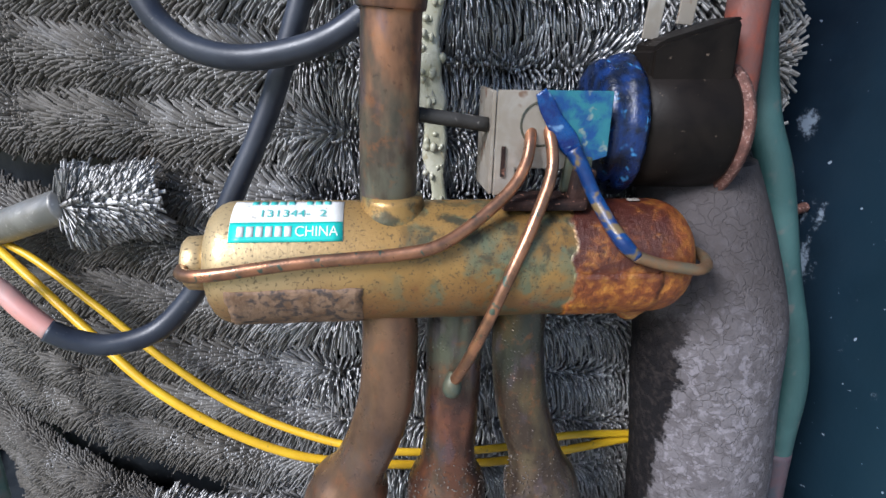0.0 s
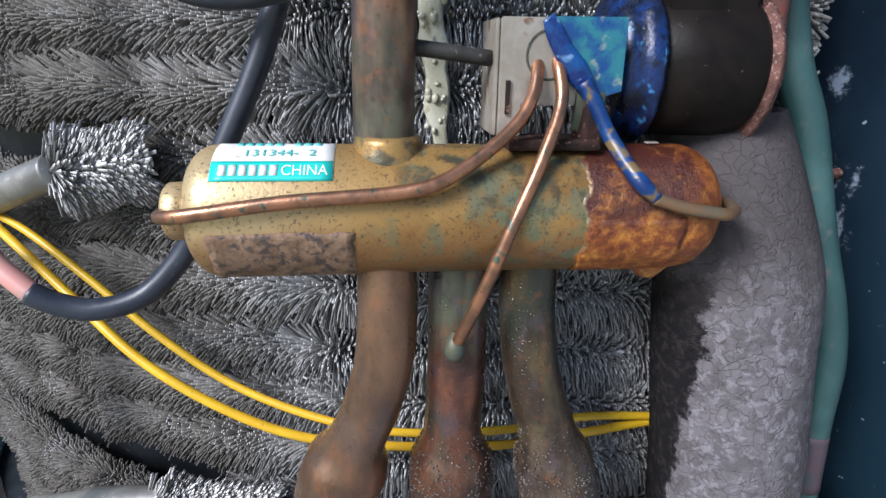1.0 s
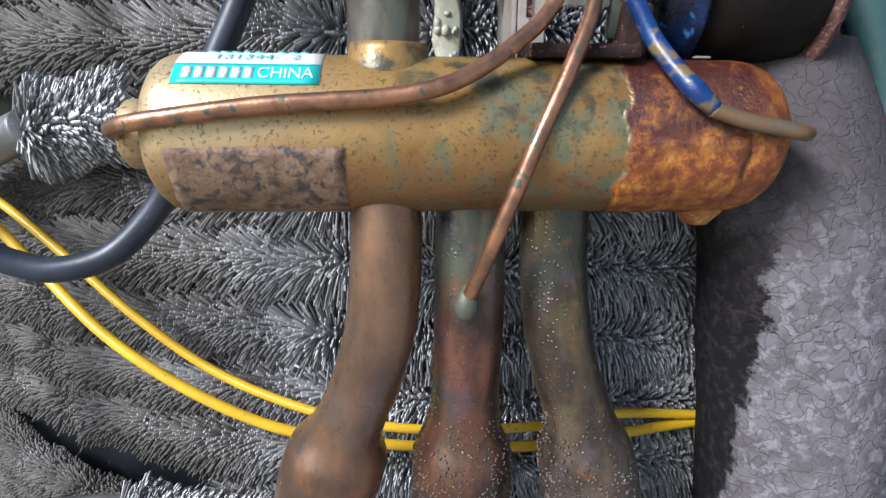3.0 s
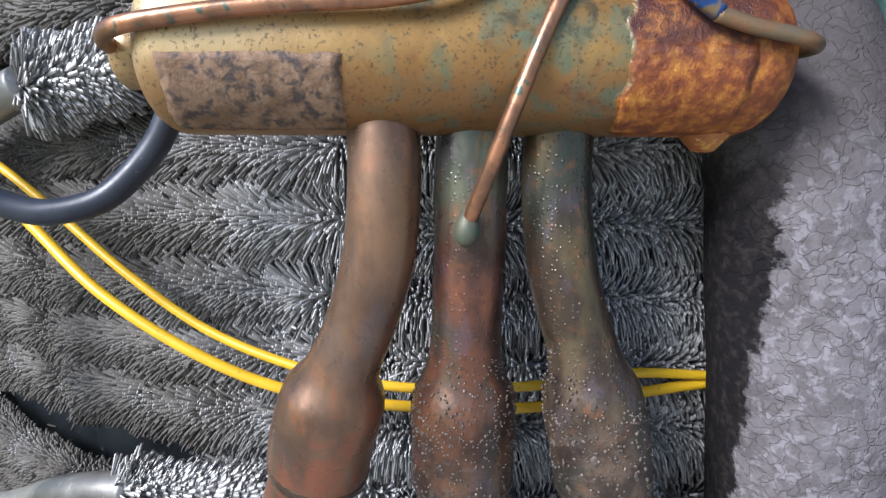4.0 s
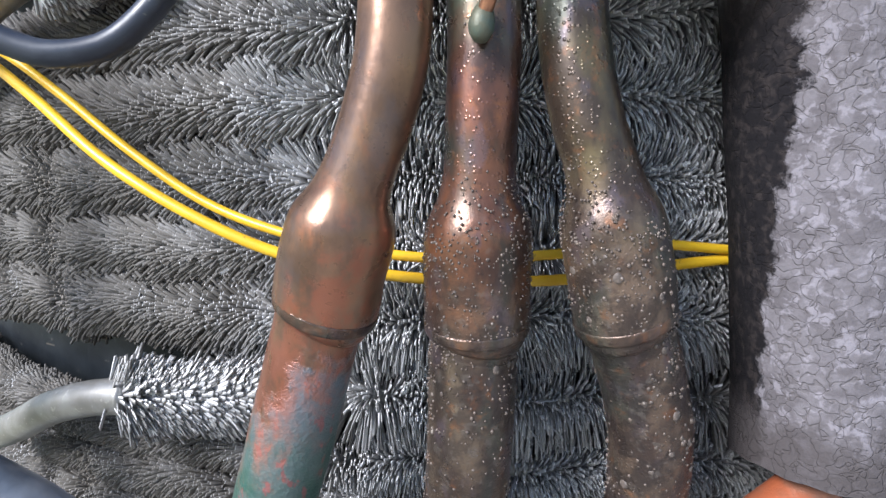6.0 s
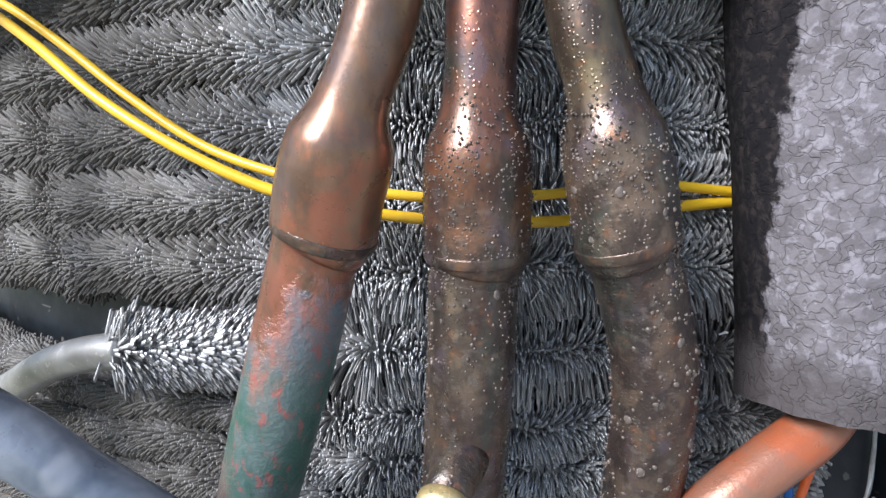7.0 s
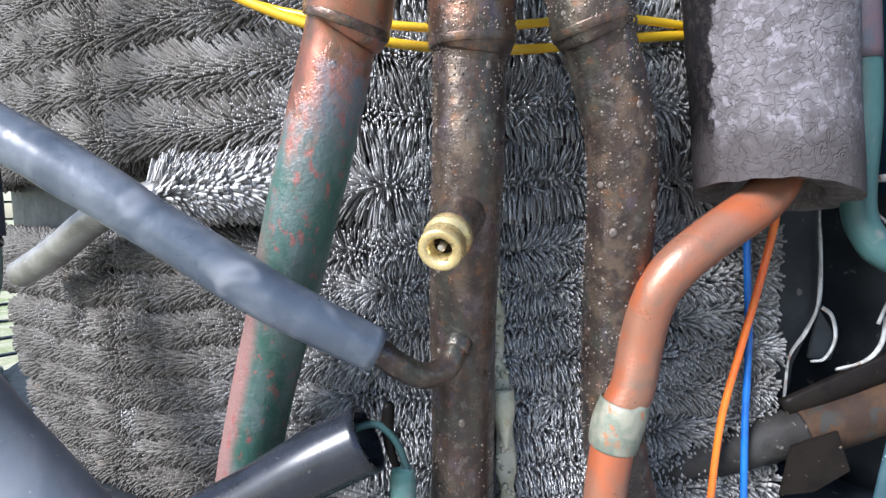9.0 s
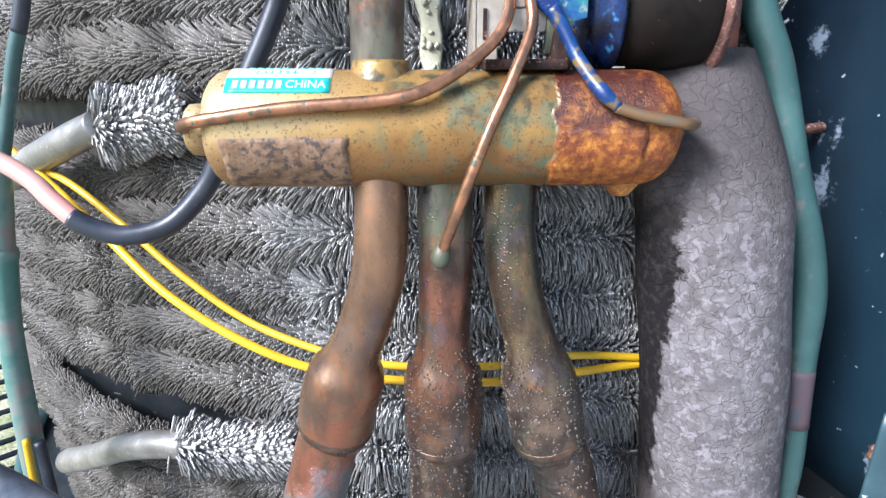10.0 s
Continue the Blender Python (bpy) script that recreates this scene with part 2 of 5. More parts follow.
def foam_material():
    m, nt, b = node_mat("cracked_foam", 0.92, 0.0)
    b.inputs["Specular IOR Level"].default_value = 0.12
    x, y, z = (axis_of(nt, a) for a in "XYZ")
    v = nt.nodes.new("ShaderNodeTexVoronoi")
    v.feature = "DISTANCE_TO_EDGE"
    v.inputs["Scale"].default_value = 185
    warp = nt.nodes.new("ShaderNodeVectorMath")
    warp.operation = "MULTIPLY_ADD"
    nz = nt.nodes.new("ShaderNodeTexNoise")
    nz.inputs["Scale"].default_value = 140
    nt.links.new(coords(nt), nz.inputs["Vector"])
    nt.links.new(nz.outputs["Color"], warp.inputs[0])
    warp.inputs[1].default_value = (0.014, 0.014, 0.014)
    nt.links.new(coords(nt), warp.inputs[2])
    nt.links.new(warp.outputs[0], v.inputs["Vector"])
    gap = span(nt, calc(nt, "ADD", v.outputs["Distance"], calc(nt, "MULTIPLY_ADD", noise_tex(nt, 60), 0.16, -0.07)), 0.005, 0.06)
    skin = mix(nt, blotches(nt, 120, 0.42, 0.58), (0.140, 0.128, 0.135), (0.102, 0.092, 0.096))
    skin = mix(nt, calc(nt, "MULTIPLY", blotches(nt, 260, 0.52, 0.62), 0.6), skin, (0.24, 0.222, 0.242))
    col = mix(nt, calc(nt, "MULTIPLY_ADD", gap, 0.42, 0.58), (0.085, 0.075, 0.072), skin)
    # weathered skin scoured off along the seam and towards the lower end
    rag = calc(nt, "MULTIPLY_ADD", noise_tex(nt, 90, 6.0, 0.7), 0.026, -0.013)
    seam = calc(nt, "MULTIPLY", span(nt, calc(nt, "MULTIPLY_ADD", z, 0.09, calc(nt, "MULTIPLY_ADD", rag, 0.55, y)), 0.2340, 0.2355), span(nt, x, 0.114, 0.110))
    low = span(nt, calc(nt, "ADD", z, rag), 0.524, 0.518)
    col = mix(nt, calc(nt, "MULTIPLY", seam, low), col, mix(nt, blotches(nt, 300, 0.45, 0.65), (0.010, 0.009, 0.010), (0.028, 0.023, 0.022)))
    # upper end carries the solenoid's shade, painted into the foam colour
    ends = calc(nt, "MAXIMUM", span(nt, calc(nt, "ADD", z, rag), 0.402, 0.390), span(nt, calc(nt, "ADD", z, rag), 0.498, 0.540))
    col = mix(nt, calc(nt, "MULTIPLY", ends, 0.85), col, (0.058, 0.050, 0.049))
    nt.links.new(col, b.inputs["Base Color"])
    h = calc(nt, "ADD", calc(nt, "MULTIPLY", gap, 0.45), calc(nt, "MULTIPLY", noise_tex(nt, 500, 5.0), 0.7))
    relief(nt, b, h, 0.0012, 0.6)
    return m


def cabinet_paint():
    m, nt, b = node_mat("cabinet_blue_enamel", 0.34, 0.0)
    b.inputs["Specular IOR Level"].default_value = 0.25
    z = axis_of(nt, "Z")
    col = mix(nt, blotches(nt, 18, 0.35, 0.65), (0.0035, 0.0085, 0.017), (0.0065, 0.015, 0.027))
    streak = nt.nodes.new("ShaderNodeMapping")
    streak.inputs["Scale"].default_value = (1, 1, 0.25)
    nt.links.new(coords(nt), streak.inputs[0])
    n = nt.nodes.new("ShaderNodeTexNoise")
    n.inputs["Scale"].default_value = 70
    n.inputs["Detail"].default_value = 6
    nt.links.new(streak.outputs[0], n.inputs["Vector"])
    near = None
    for p, r in (((0.169, 0.270, 0.5380), 0.022), ((0.172, 0.264, 0.515), 0.018), ((0.165, 0.278, 0.578), 0.012), ((0.174, 0.258, 0.640), 0.020), ((0.187, 0.220, 0.396), 0.014)):
        d = nt.nodes.new("ShaderNodeVectorMath")
        d.operation = "DISTANCE"
        nt.links.new(coords(nt), d.inputs[0])
        d.inputs[1].default_value = p
        s = span(nt, d.outputs["Value"], r, r * 0.25)
        near = s if near is None else calc(nt, "MAXIMUM", near, s)
    patchy = calc(nt, "ADD", calc(nt, "MULTIPLY", n.outputs["Fac"], 0.6), calc(nt, "MULTIPLY", noise_tex(nt, 260, 5.0, 0.7), 0.4))
    white = span(nt, calc(nt, "MULTIPLY_ADD", near, 0.150, patchy), 0.625, 0.715)
    # brighter teal where the bent face catches light, put into the paint
    col = mix(nt, span(nt, axis_of(nt, "X"), 0.165, 0.20), col, (0.010, 0.027, 0.040))
    dots = blotches(nt, 300, 0.76, 0.79, 1.0, 0.0)
    col = mix(nt, calc(nt, "MAXIMUM", calc(nt, "MULTIPLY", white, 0.60), calc(nt, "MULTIPLY", dots, 0.6)), col, (0.34, 0.41, 0.50))
    nt.links.new(col, b.inputs["Base Color"])
    nt.links.new(calc(nt, "MULTIPLY_ADD", noise_tex(nt, 60), 0.3, 0.22), b.inputs["Roughness"])
    relief(nt, b, noise_tex(nt, 300), 0.0003, 0.3)
    return m


def siding_grass():
    m, nt, b = node_mat("lawn", 0.9, 0.0)
    nt.links.new(mix(nt, blotches(nt, 9, 0.4, 0.6), mix(nt, blotches(nt, 90, 0.4, 0.6), (0.20, 0.24, 0.10), (0.30, 0.33, 0.16)), (0.42, 0.40, 0.28)), b.inputs["Base Color"])
    relief(nt, b, noise_tex(nt, 150), 0.01, 0.8)
    return m


def tip_material():
    m, nt, b = node_mat("cut_fin_tips", 0.45, 0.4)
    isl = nt.nodes.new("ShaderNodeNewGeometry").outputs["Random Per Island"]
    col = ramp(nt, isl, [(0.0, (0.33, 0.33, 0.33)), (0.5, (0.56, 0.56, 0.565)), (1.0, (0.78, 0.78, 0.785))])
    # duller tips: dusty on the left, with shade painted in on the right
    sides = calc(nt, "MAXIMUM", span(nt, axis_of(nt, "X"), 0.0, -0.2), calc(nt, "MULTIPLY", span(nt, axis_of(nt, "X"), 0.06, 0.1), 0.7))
    dust_shade = calc(nt, "MULTIPLY", sides, span(nt, noise_tex(nt, 30, 5.0), 0.26, 0.5))
    nt.links.new(mix(nt, calc(nt, "MULTIPLY", dust_shade, 0.92), col, (0.14, 0.120, 0.096)), b.inputs["Base Color"])
    return m


FIN_TIP = tip_material()
FIN, FIN_CLEAN = fin_material(), clean_fin_material()
VALVE, FOAM, CABINET, LAWN = valve_paint(), foam_material(), cabinet_paint(), siding_grass()
COP_UP = copper("copper_upper", [(0.555, (0.135, 0.150, 0.115)), (0.580, (0.180, 0.160, 0.115)), (0.602, (0.300, 0.155, 0.088)), (0.63, (0.300, 0.135, 0.070)), (0.66, (0.190, 0.143, 0.091))], 0.33, 0.15)
COP_2 = copper("copper_middle", [(0.25, (0.088, 0.070, 0.052)), (0.36, (0.118, 0.086, 0.062)), (0.42, (0.140, 0.104, 0.074)), (0.45, (0.190, 0.084, 0.046)), (0.49, (0.190, 0.080, 0.053)), (0.500, (0.165, 0.085, 0.058)), (0.515, (0.120, 0.125, 0.088))], 0.28, 0.55)
COP_3 = copper("copper_scabby", [(0.25, (0.092, 0.074, 0.052)), (0.38, (0.125, 0.088, 0.064)), (0.41, (0.150, 0.105, 0.076)), (0.45, (0.180, 0.126, 0.091)), (0.48, (0.142, 0.109, 0.061)), (0.52, (0.095, 0.076, 0.042))], 0.31, 0.85)
PAINTED = painted_tube()
CAPIL = worn("capillary_copper", (0.42, 0.20, 0.11), (0.22, 0.12, 0.075), 0.34, 0.8, 120, (0.10, 0.13, 0.10), 300, (0.62, 0.7), 0.25)
CAPIL_OLD = worn("tarnished_capillary", (0.27, 0.15, 0.075), (0.20, 0.16, 0.10), 0.42, 0.6, 150)
ORANGE = worn("orange_oxide_copper", (0.36, 0.100, 0.042), (0.26, 0.115, 0.070), 0.34, 0.35, 55, (0.17, 0.105, 0.072), 80, (0.46, 0.78), 0.5)
RED_COP = worn("red_oxide_copper", (0.24, 0.06, 0.036), (0.15, 0.07, 0.06), 0.5, 0.2, 70)
SOLDER = worn("green_solder", (0.095, 0.095, 0.062), (0.075, 0.10, 0.078), 0.5, 0.3, 200)
YELLOW = worn("yellow_jacket", (0.70, 0.43, 0.015), (0.62, 0.36, 0.012), 0.38, 0.0, 60, (0.40, 0.26, 0.03), 300, (0.66, 0.72), 0.1, 400, 0.06)
BLACK = worn("black_rubber_jacket", (0.016, 0.020, 0.032), (0.028, 0.034, 0.048), 0.42, 0.0, 60, (0.07, 0.07, 0.07), 500, (0.68, 0.74), 0.15)
PLASTIC = worn("dusty_black_plastic", (0.0060, 0.0050, 0.0046), (0.012, 0.0095, 0.008), 0.40, 0.0, 55, (0.10, 0.075, 0.055), 420, (0.70, 0.75), 0.25)
BLACK_GLOSS = worn("black_vinyl_sleeve", (0.010, 0.011, 0.015), (0.016, 0.018, 0.024), 0.27, 0.0, 40, (0.08, 0.08, 0.08), 300, (0.72, 0.76), 0.06, 400, 0.05)
GREY = worn("grey_vinyl_sleeve", (0.135, 0.150, 0.175), (0.055, 0.068, 0.090), 0.30, 0.0, 30, (0.19, 0.20, 0.22), 55, (0.52, 0.72), 0.30, 300, 0.1, 10.0)
GREY_TUBE = worn("dark_grey_conduit", (0.13, 0.145, 0.165), (0.19, 0.20, 0.22), 0.33, 0.0, 30, (0.3, 0.3, 0.3), 300, (0.68, 0.74), 0.25, 400, 0.08, 4.0)
TEAL = worn("teal_paint", (0.028, 0.074, 0.072), (0.042, 0.098, 0.094), 0.5, 0.0, 45, (0.10, 0.105, 0.10), 120, (0.58, 0.74), 0.4)
TEAL_OLD = worn("flaking_teal_paint", (0.06, 0.165, 0.145), (0.15, 0.20, 0.185), 0.5, 0.0, 60, (0.20, 0.15, 0.15), 60, (0.56, 0.74), 0.3)
PINK = worn("faded_pink_sleeve", (0.55, 0.26, 0.22), (0.40, 0.24, 0.21), 0.5, 0.0, 60, (0.12, 0.22, 0.2), 90, (0.62, 0.68), 0.1)
ALU_TUBE = worn("dull_aluminium_tube", (0.30, 0.29, 0.27), (0.22, 0.21, 0.19), 0.42, 0.55, 80, (0.4, 0.38, 0.34), 400, (0.64, 0.7), 0.2)
STEEL = worn("stained_bracket_steel", (0.42, 0.385, 0.34), (0.31, 0.265, 0.215), 0.38, 0.4, 60, (0.20, 0.12, 0.08), 200, (0.62, 0.72), 0.15)
RUSTY = worn("rusted_steel", (0.20, 0.085, 0.055), (0.12, 0.055, 0.042), 0.8, 0.1, 130, (0.42, 0.26, 0.22), 500, (0.56, 0.66), 0.9)
PINKRUST = worn("rusted_end_plate", (0.15, 0.066, 0.050), (0.085, 0.036, 0.027), 0.82, 0.1, 190, (0.26, 0.165, 0.14), 900, (0.56, 0.66), 1.0)
DARKRUST = worn("dark_rusted_saddle", (0.016, 0.010, 0.009), (0.036, 0.018, 0.014), 0.75, 0.1, 150, (0.20, 0.10, 0.07), 600, (0.60, 0.68), 0.9)
BLUE = worn("blue_thread_paint", (0.004, 0.017, 0.105), (0.006, 0.055, 0.19), 0.28, 0.0, 170, (0.12, 0.22, 0.38), 260, (0.62, 0.74), 0.6)
BLUE_DARK = worn("blue_streaked_plastic", (0.004, 0.007, 0.018), (0.006, 0.024, 0.105), 0.30, 0.0, 150, (0.05, 0.20, 0.42), 210, (0.60, 0.72), 0.7)
BLUE_TEAL = worn("blue_smeared_plate", (0.010, 0.060, 0.20), (0.03, 0.17, 0.21), 0.34, 0.1, 170, (0.20, 0.26, 0.24), 260, (0.60, 0.72), 0.5)
BAND = worn("faded_paint_band", (0.045, 0.06, 0.075), (0.085, 0.055, 0.065), 0.55, 0.0, 90)
RUST_PIPE = worn("rust_brown_pipe", (0.028, 0.017, 0.012), (0.055, 0.030, 0.016), 0.7, 0.1, 60, (0.03, 0.028, 0.025), 120, (0.55, 0.66), 0.6)
BLUE_OLD = worn("scraped_blue_paint", (0.006, 0.026, 0.11), (0.008, 0.050, 0.17), 0.35, 0.1, 200, (0.15, 0.105, 0.05), 170, (0.52, 0.62), 0.5)
BRASS = worn("bright_brass", (0.66, 0.52, 0.25), (0.52, 0.39, 0.17), 0.30, 0.65, 120, (0.25, 0.2, 0.1), 600, (0.64, 0.7), 0.15)
WHITE_LABEL = worn("white_label", (0.74, 0.74, 0.72), (0.66, 0.65, 0.60), 0.4, 0.0, 120, (0.4, 0.36, 0.28), 500, (0.68, 0.74), 0.1)
TEAL_LABEL = worn("turquoise_label", (0.02, 0.50, 0.42), (0.025, 0.44, 0.38), 0.4, 0.0, 120, (0.3, 0.5, 0.4), 500, (0.7, 0.76), 0.1)
INK_TEAL = worn("turquoise_ink", (0.03, 0.36, 0.32), (0.12, 0.46, 0.42), 0.6, 0.0, 300)
RESIDUE = worn("label_residue", (0.155, 0.088, 0.048), (0.25, 0.155, 0.095), 0.7, 0.1, 210, (0.060, 0.044, 0.038), 330, (0.46, 0.66), 1.0)
GLUE = worn("yellowed_glue", (0.36, 0.35, 0.25), (0.46, 0.45, 0.36), 0.3, 0.0, 90, (0.34, 0.30, 0.20), 300, (0.62, 0.72), 0.4)
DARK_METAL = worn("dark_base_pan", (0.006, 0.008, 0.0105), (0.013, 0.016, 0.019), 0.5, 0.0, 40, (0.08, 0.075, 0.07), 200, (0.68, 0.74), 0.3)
CRUST = worn("white_crust", (0.42, 0.43, 0.42), (0.26, 0.25, 0.23), 0.85, 0.0, 200, (0.2, 0.1, 0.05), 200, (0.62, 0.7), 1.0)
RUST_ORANGE = worn("bright_rust", (0.36, 0.14, 0.035), (0.24, 0.075, 0.02), 0.7, 0.0, 160, (0.5, 0.26, 0.06), 420, (0.55, 0.66), 0.9)
SCAB = worn("mineral_scab", (0.105, 0.082, 0.066), (0.070, 0.054, 0.045), 0.6, 0.0, 300, (0.22, 0.19, 0.16), 500, (0.60, 0.70), 0.6)
LIP = worn("pale_enamel_lip", (0.022, 0.052, 0.064), (0.038, 0.075, 0.09), 0.36, 0.0, 40, (0.35, 0.42, 0.44), 300, (0.70, 0.76), 0.15)
IRON_PIPE = worn("grey_iron_pipe", (0.042, 0.040, 0.037), (0.026, 0.024, 0.022), 0.6, 0.2, 90, (0.13, 0.12, 0.11), 330, (0.64, 0.7), 0.5)
ORANGE_WIRE = worn("orange_wire_jacket", (0.74, 0.19, 0.018), (0.66, 0.11, 0.018), 0.38, 0.0, 40, None, 1, (0, 1), 0.05)
BLUE_WIRE = worn("blue_wire_jacket", (0.012, 0.13, 0.45), (0.01, 0.09, 0.33), 0.38, 0.0, 40, None, 1, (0, 1), 0.05)
FOAM_CUT = worn("bare_foam", (0.055, 0.048, 0.045), (0.10, 0.085, 0.08), 0.95, 0.0, 160, (0.16, 0.14, 0.13), 500, (0.6, 0.7), 1.0)
COUPLING = worn("tarnished_coupling", (0.27, 0.26, 0.20), (0.15, 0.17, 0.13), 0.45, 0.3, 120, (0.33, 0.13, 0.06), 140, (0.58, 0.68), 0.5)
PILOT = worn("grimy_pilot_brass", (0.085, 0.075, 0.05), (0.04, 0.045, 0.035), 0.5, 0.3, 220, (0.16, 0.15, 0.10), 300, (0.6, 0.7), 0.6)
BEAD = worn("mineral_bead", (0.125, 0.096, 0.076), (0.070, 0.053, 0.043), 0.5, 0.1, 260, (0.21, 0.175, 0.145), 330, (0.60, 0.70), 0.3)
CONCRETE = worn("concrete_slab", (0.36, 0.35, 0.32), (0.28, 0.27, 0.25), 0.9, 0.0, 8, (0.2, 0.2, 0.18), 60, (0.62, 0.7), 0.6, 200)

for dull, level in ((PLASTIC, 0.09), (DARK_METAL, 0.3), (DARKRUST, 0.2), (IRON_PIPE, 0.2), (RUST_PIPE, 0.2)):
    dull.node_tree.nodes["Principled BSDF"].inputs["Specular IOR Level"].default_value = level


# ---- mesh helpers ----
def part(name, bm, material, parent=None, label="", smooth=True):
    me = bpy.data.meshes.new(name)
    bm.normal_update()
    bm.to_mesh(me)
    bm.free()
    me.materials.append(material)
    if smooth:
        me.shade_smooth()
    ob = new(name, me)
    if parent is not None:
        ob.parent = parent
    if label:
        tagged(ob, label)
    return ob


def thing(name, label, category, group="", kind="", at=None):
    ob = new(name)
    ob.empty_display_size = 0.01
    if at is not None:
        ob.matrix_world = at
    return tagged(ob, label, category, group, kind)


def spline(points, steps):
    """A smooth line through the points (tuples of any length)."""
    p = np.array([points[0], *points, points[-1]], float)
    p[0], p[-1] = 2 * p[1] - p[2], 2 * p[-2] - p[-3]
    out = []
    for i in range(1, len(p) - 2):
        a, b, c, d = p[i - 1 : i + 3]
        for t in np.arange(steps) / steps:
            out.append(0.5 * (2 * b + (c - a) * t + (2 * a - 5 * b + 4 * c - d) * t * t + (3 * b - a - 3 * c + d) * t**3))
    out.append(p[-2])
    return np.array(out)


def sweep(points, radius, segs=20, steps=6, flat=1.0, wobble=0.0, hollow=0.0, bm=None):
    """A tube along a smooth line. points: x, y, z with a radius each, or with one radius for all; hollow: depth of an open end."""
    rows = spline([(*q[:3], q[3] if len(q) > 3 else radius) for q in points], steps)
    bm = bm or bmesh.new()
    path, rad = rows[:, :3], rows[:, 3]
    tang = np.gradient(path, axis=0)
    tang /= np.linalg.norm(tang, axis=1)[:, None]
    up = np.array([0.0, 1.0, 0.0]) if abs(tang[0][1]) < 0.8 else np.array([1.0, 0.0, 0.0])
    rings, last = [], up
    for q, r, t in zip(path, rad, tang):
        u = last - t * (last @ t)
        u /= np.linalg.norm(u)
        w = np.cross(t, u)
        last = u
        ring = []
        for k in range(segs):
            a = 2 * math.pi * k / segs
            rr = r * (1 + wobble * noise.noise(Vector(q) * 60 + Vector((math.cos(a), math.sin(a), 0)) * 0.8))
            ring.append(bm.verts.new(q + u * (math.cos(a) * rr * flat) + w * (math.sin(a) * rr)))
        rings.append(ring)
    for r0, r1 in zip(rings, rings[1:]):
        for k in range(segs):
            bm.faces.new((r0[k], r0[(k + 1) % segs], r1[(k + 1) % segs], r1[k]))
    bm.faces.new(rings[0][::-1])
    if hollow:
        inner = []
        for scale, back in ((0.86, 0.0), (0.84, hollow)):
            c = path[-1] - tang[-1] * back
            inner.append([bm.verts.new(c + (np.array(v.co) - path[-1]) * scale) for v in rings[-1]])
        for r0, r1 in ((rings[-1], inner[0]), (inner[0], inner[1])):
            for k in range(segs):
                bm.faces.new((r0[k], r0[(k + 1) % segs], r1[(k + 1) % segs], r1[k]))
        bm.faces.new(inner[1])
    else:
        bm.faces.new(rings[-1])
    return bm


def lathe(profile, segs=40, axis="X", bm=None):
    """Turned solid about an axis; profile: (along, radius)."""
    bm = bm or bmesh.new()
    rings = []
    for s, r in profile:
        ring = []
        for k in range(segs):
            a = 2 * math.pi * k / segs
            c, d = math.cos(a) * r, math.sin(a) * r
            ring.append(bm.verts.new((s, c, d) if axis == "X" else (c, d, s) if axis == "Z" else (d, s, c)))
        rings.append(ring)
    for r0, r1 in zip(rings, rings[1:]):
        for k in range(segs):
            bm.faces.new((r0[k], r0[(k + 1) % segs], r1[(k + 1) % segs], r1[k]))
    bm.faces.new(rings[0][::-1])
    bm.faces.new(rings[-1])
    bmesh.ops.recalc_face_normals(bm, faces=bm.faces)
    return bm


def block(size, at=(0, 0, 0), turn=(0, 0, 0), bevel=0.0, bm=None):
    bm = bm or bmesh.new()
    m = pose(*at, *turn) @ Matrix.Diagonal((*size, 1))
    made = bmesh.ops.create_cube(bm, size=1.0, matrix=m)["verts"]
    if bevel:
        edges = list({e for v in made for e in v.link_edges})
        bmesh.ops.bevel(bm, geom=edges, offset=bevel, segments=2, affect="EDGES", profile=0.6)
    return bm


def plate(outline, thick, matrix=None, bevel=0.0):
    """A flat plate from an outline in local x and z, with its thickness along y."""
    bm = bmesh.new()
    front = [bm.verts.new((x, 0, z)) for x, z in outline]
    face = bm.faces.new(front)
    grown = bmesh.ops.extrude_face_region(bm, geom=[face])["geom"]
    for v in grown:
        if isinstance(v, bmesh.types.BMVert):
            v.co.y += thick
    bmesh.ops.recalc_face_normals(bm, faces=bm.faces)
    if bevel:
        bmesh.ops.bevel(bm, geom=list(bm.edges), offset=bevel, segments=2, affect="EDGES")
    if matrix is not None:
        bmesh.ops.transform(bm, matrix=matrix, verts=bm.verts)
    return bm


# ---- ground and cabinet ----
def slab(name, size, at, material, label, category, bevel=0.0):
    return tagged(part(name, block(size, at, bevel=bevel), material, smooth=False), label, category, kind="structure")


slab("ground", (400, 400, 0.2), (0, 0, -0.1), LAWN, "sunlit green and straw-coloured lawn", "ground")
# pad out of view, widened so the ground bounces neutral light
slab("pavement", (3.2, 4.2, 0.05), (1.12, -0.82, 0.03), CONCRETE, "unseen grey concrete pad, spread wide for neutral bounced light", "pavement", 0.004)

COIL_X, COIL_Y, COIL_R = 0.0, 0.7345, 0.500


def base_pan():
    pan = thing("base_pan", "dark steel base pan under the coil", "base pan", kind="structure")
    part("deck", lathe([(0.055, 0.540), (0.212, 0.540), (0.222, 0.535), (0.222, 0.30), (0.055, 0.30)], 96, "Z"), DARK_METAL, pan)
    for o in pan.children:
        o.location = (COIL_X, COIL_Y, 0)
    part("rim", sweep([(COIL_X + 0.538 * math.sin(a), COIL_Y - 0.538 * math.cos(a), 0.226) for a in np.linspace(-1.1, 0.9, 12)], 0.007, 12, 6), TEAL, pan, "teal painted rolled rim")


base_pan()


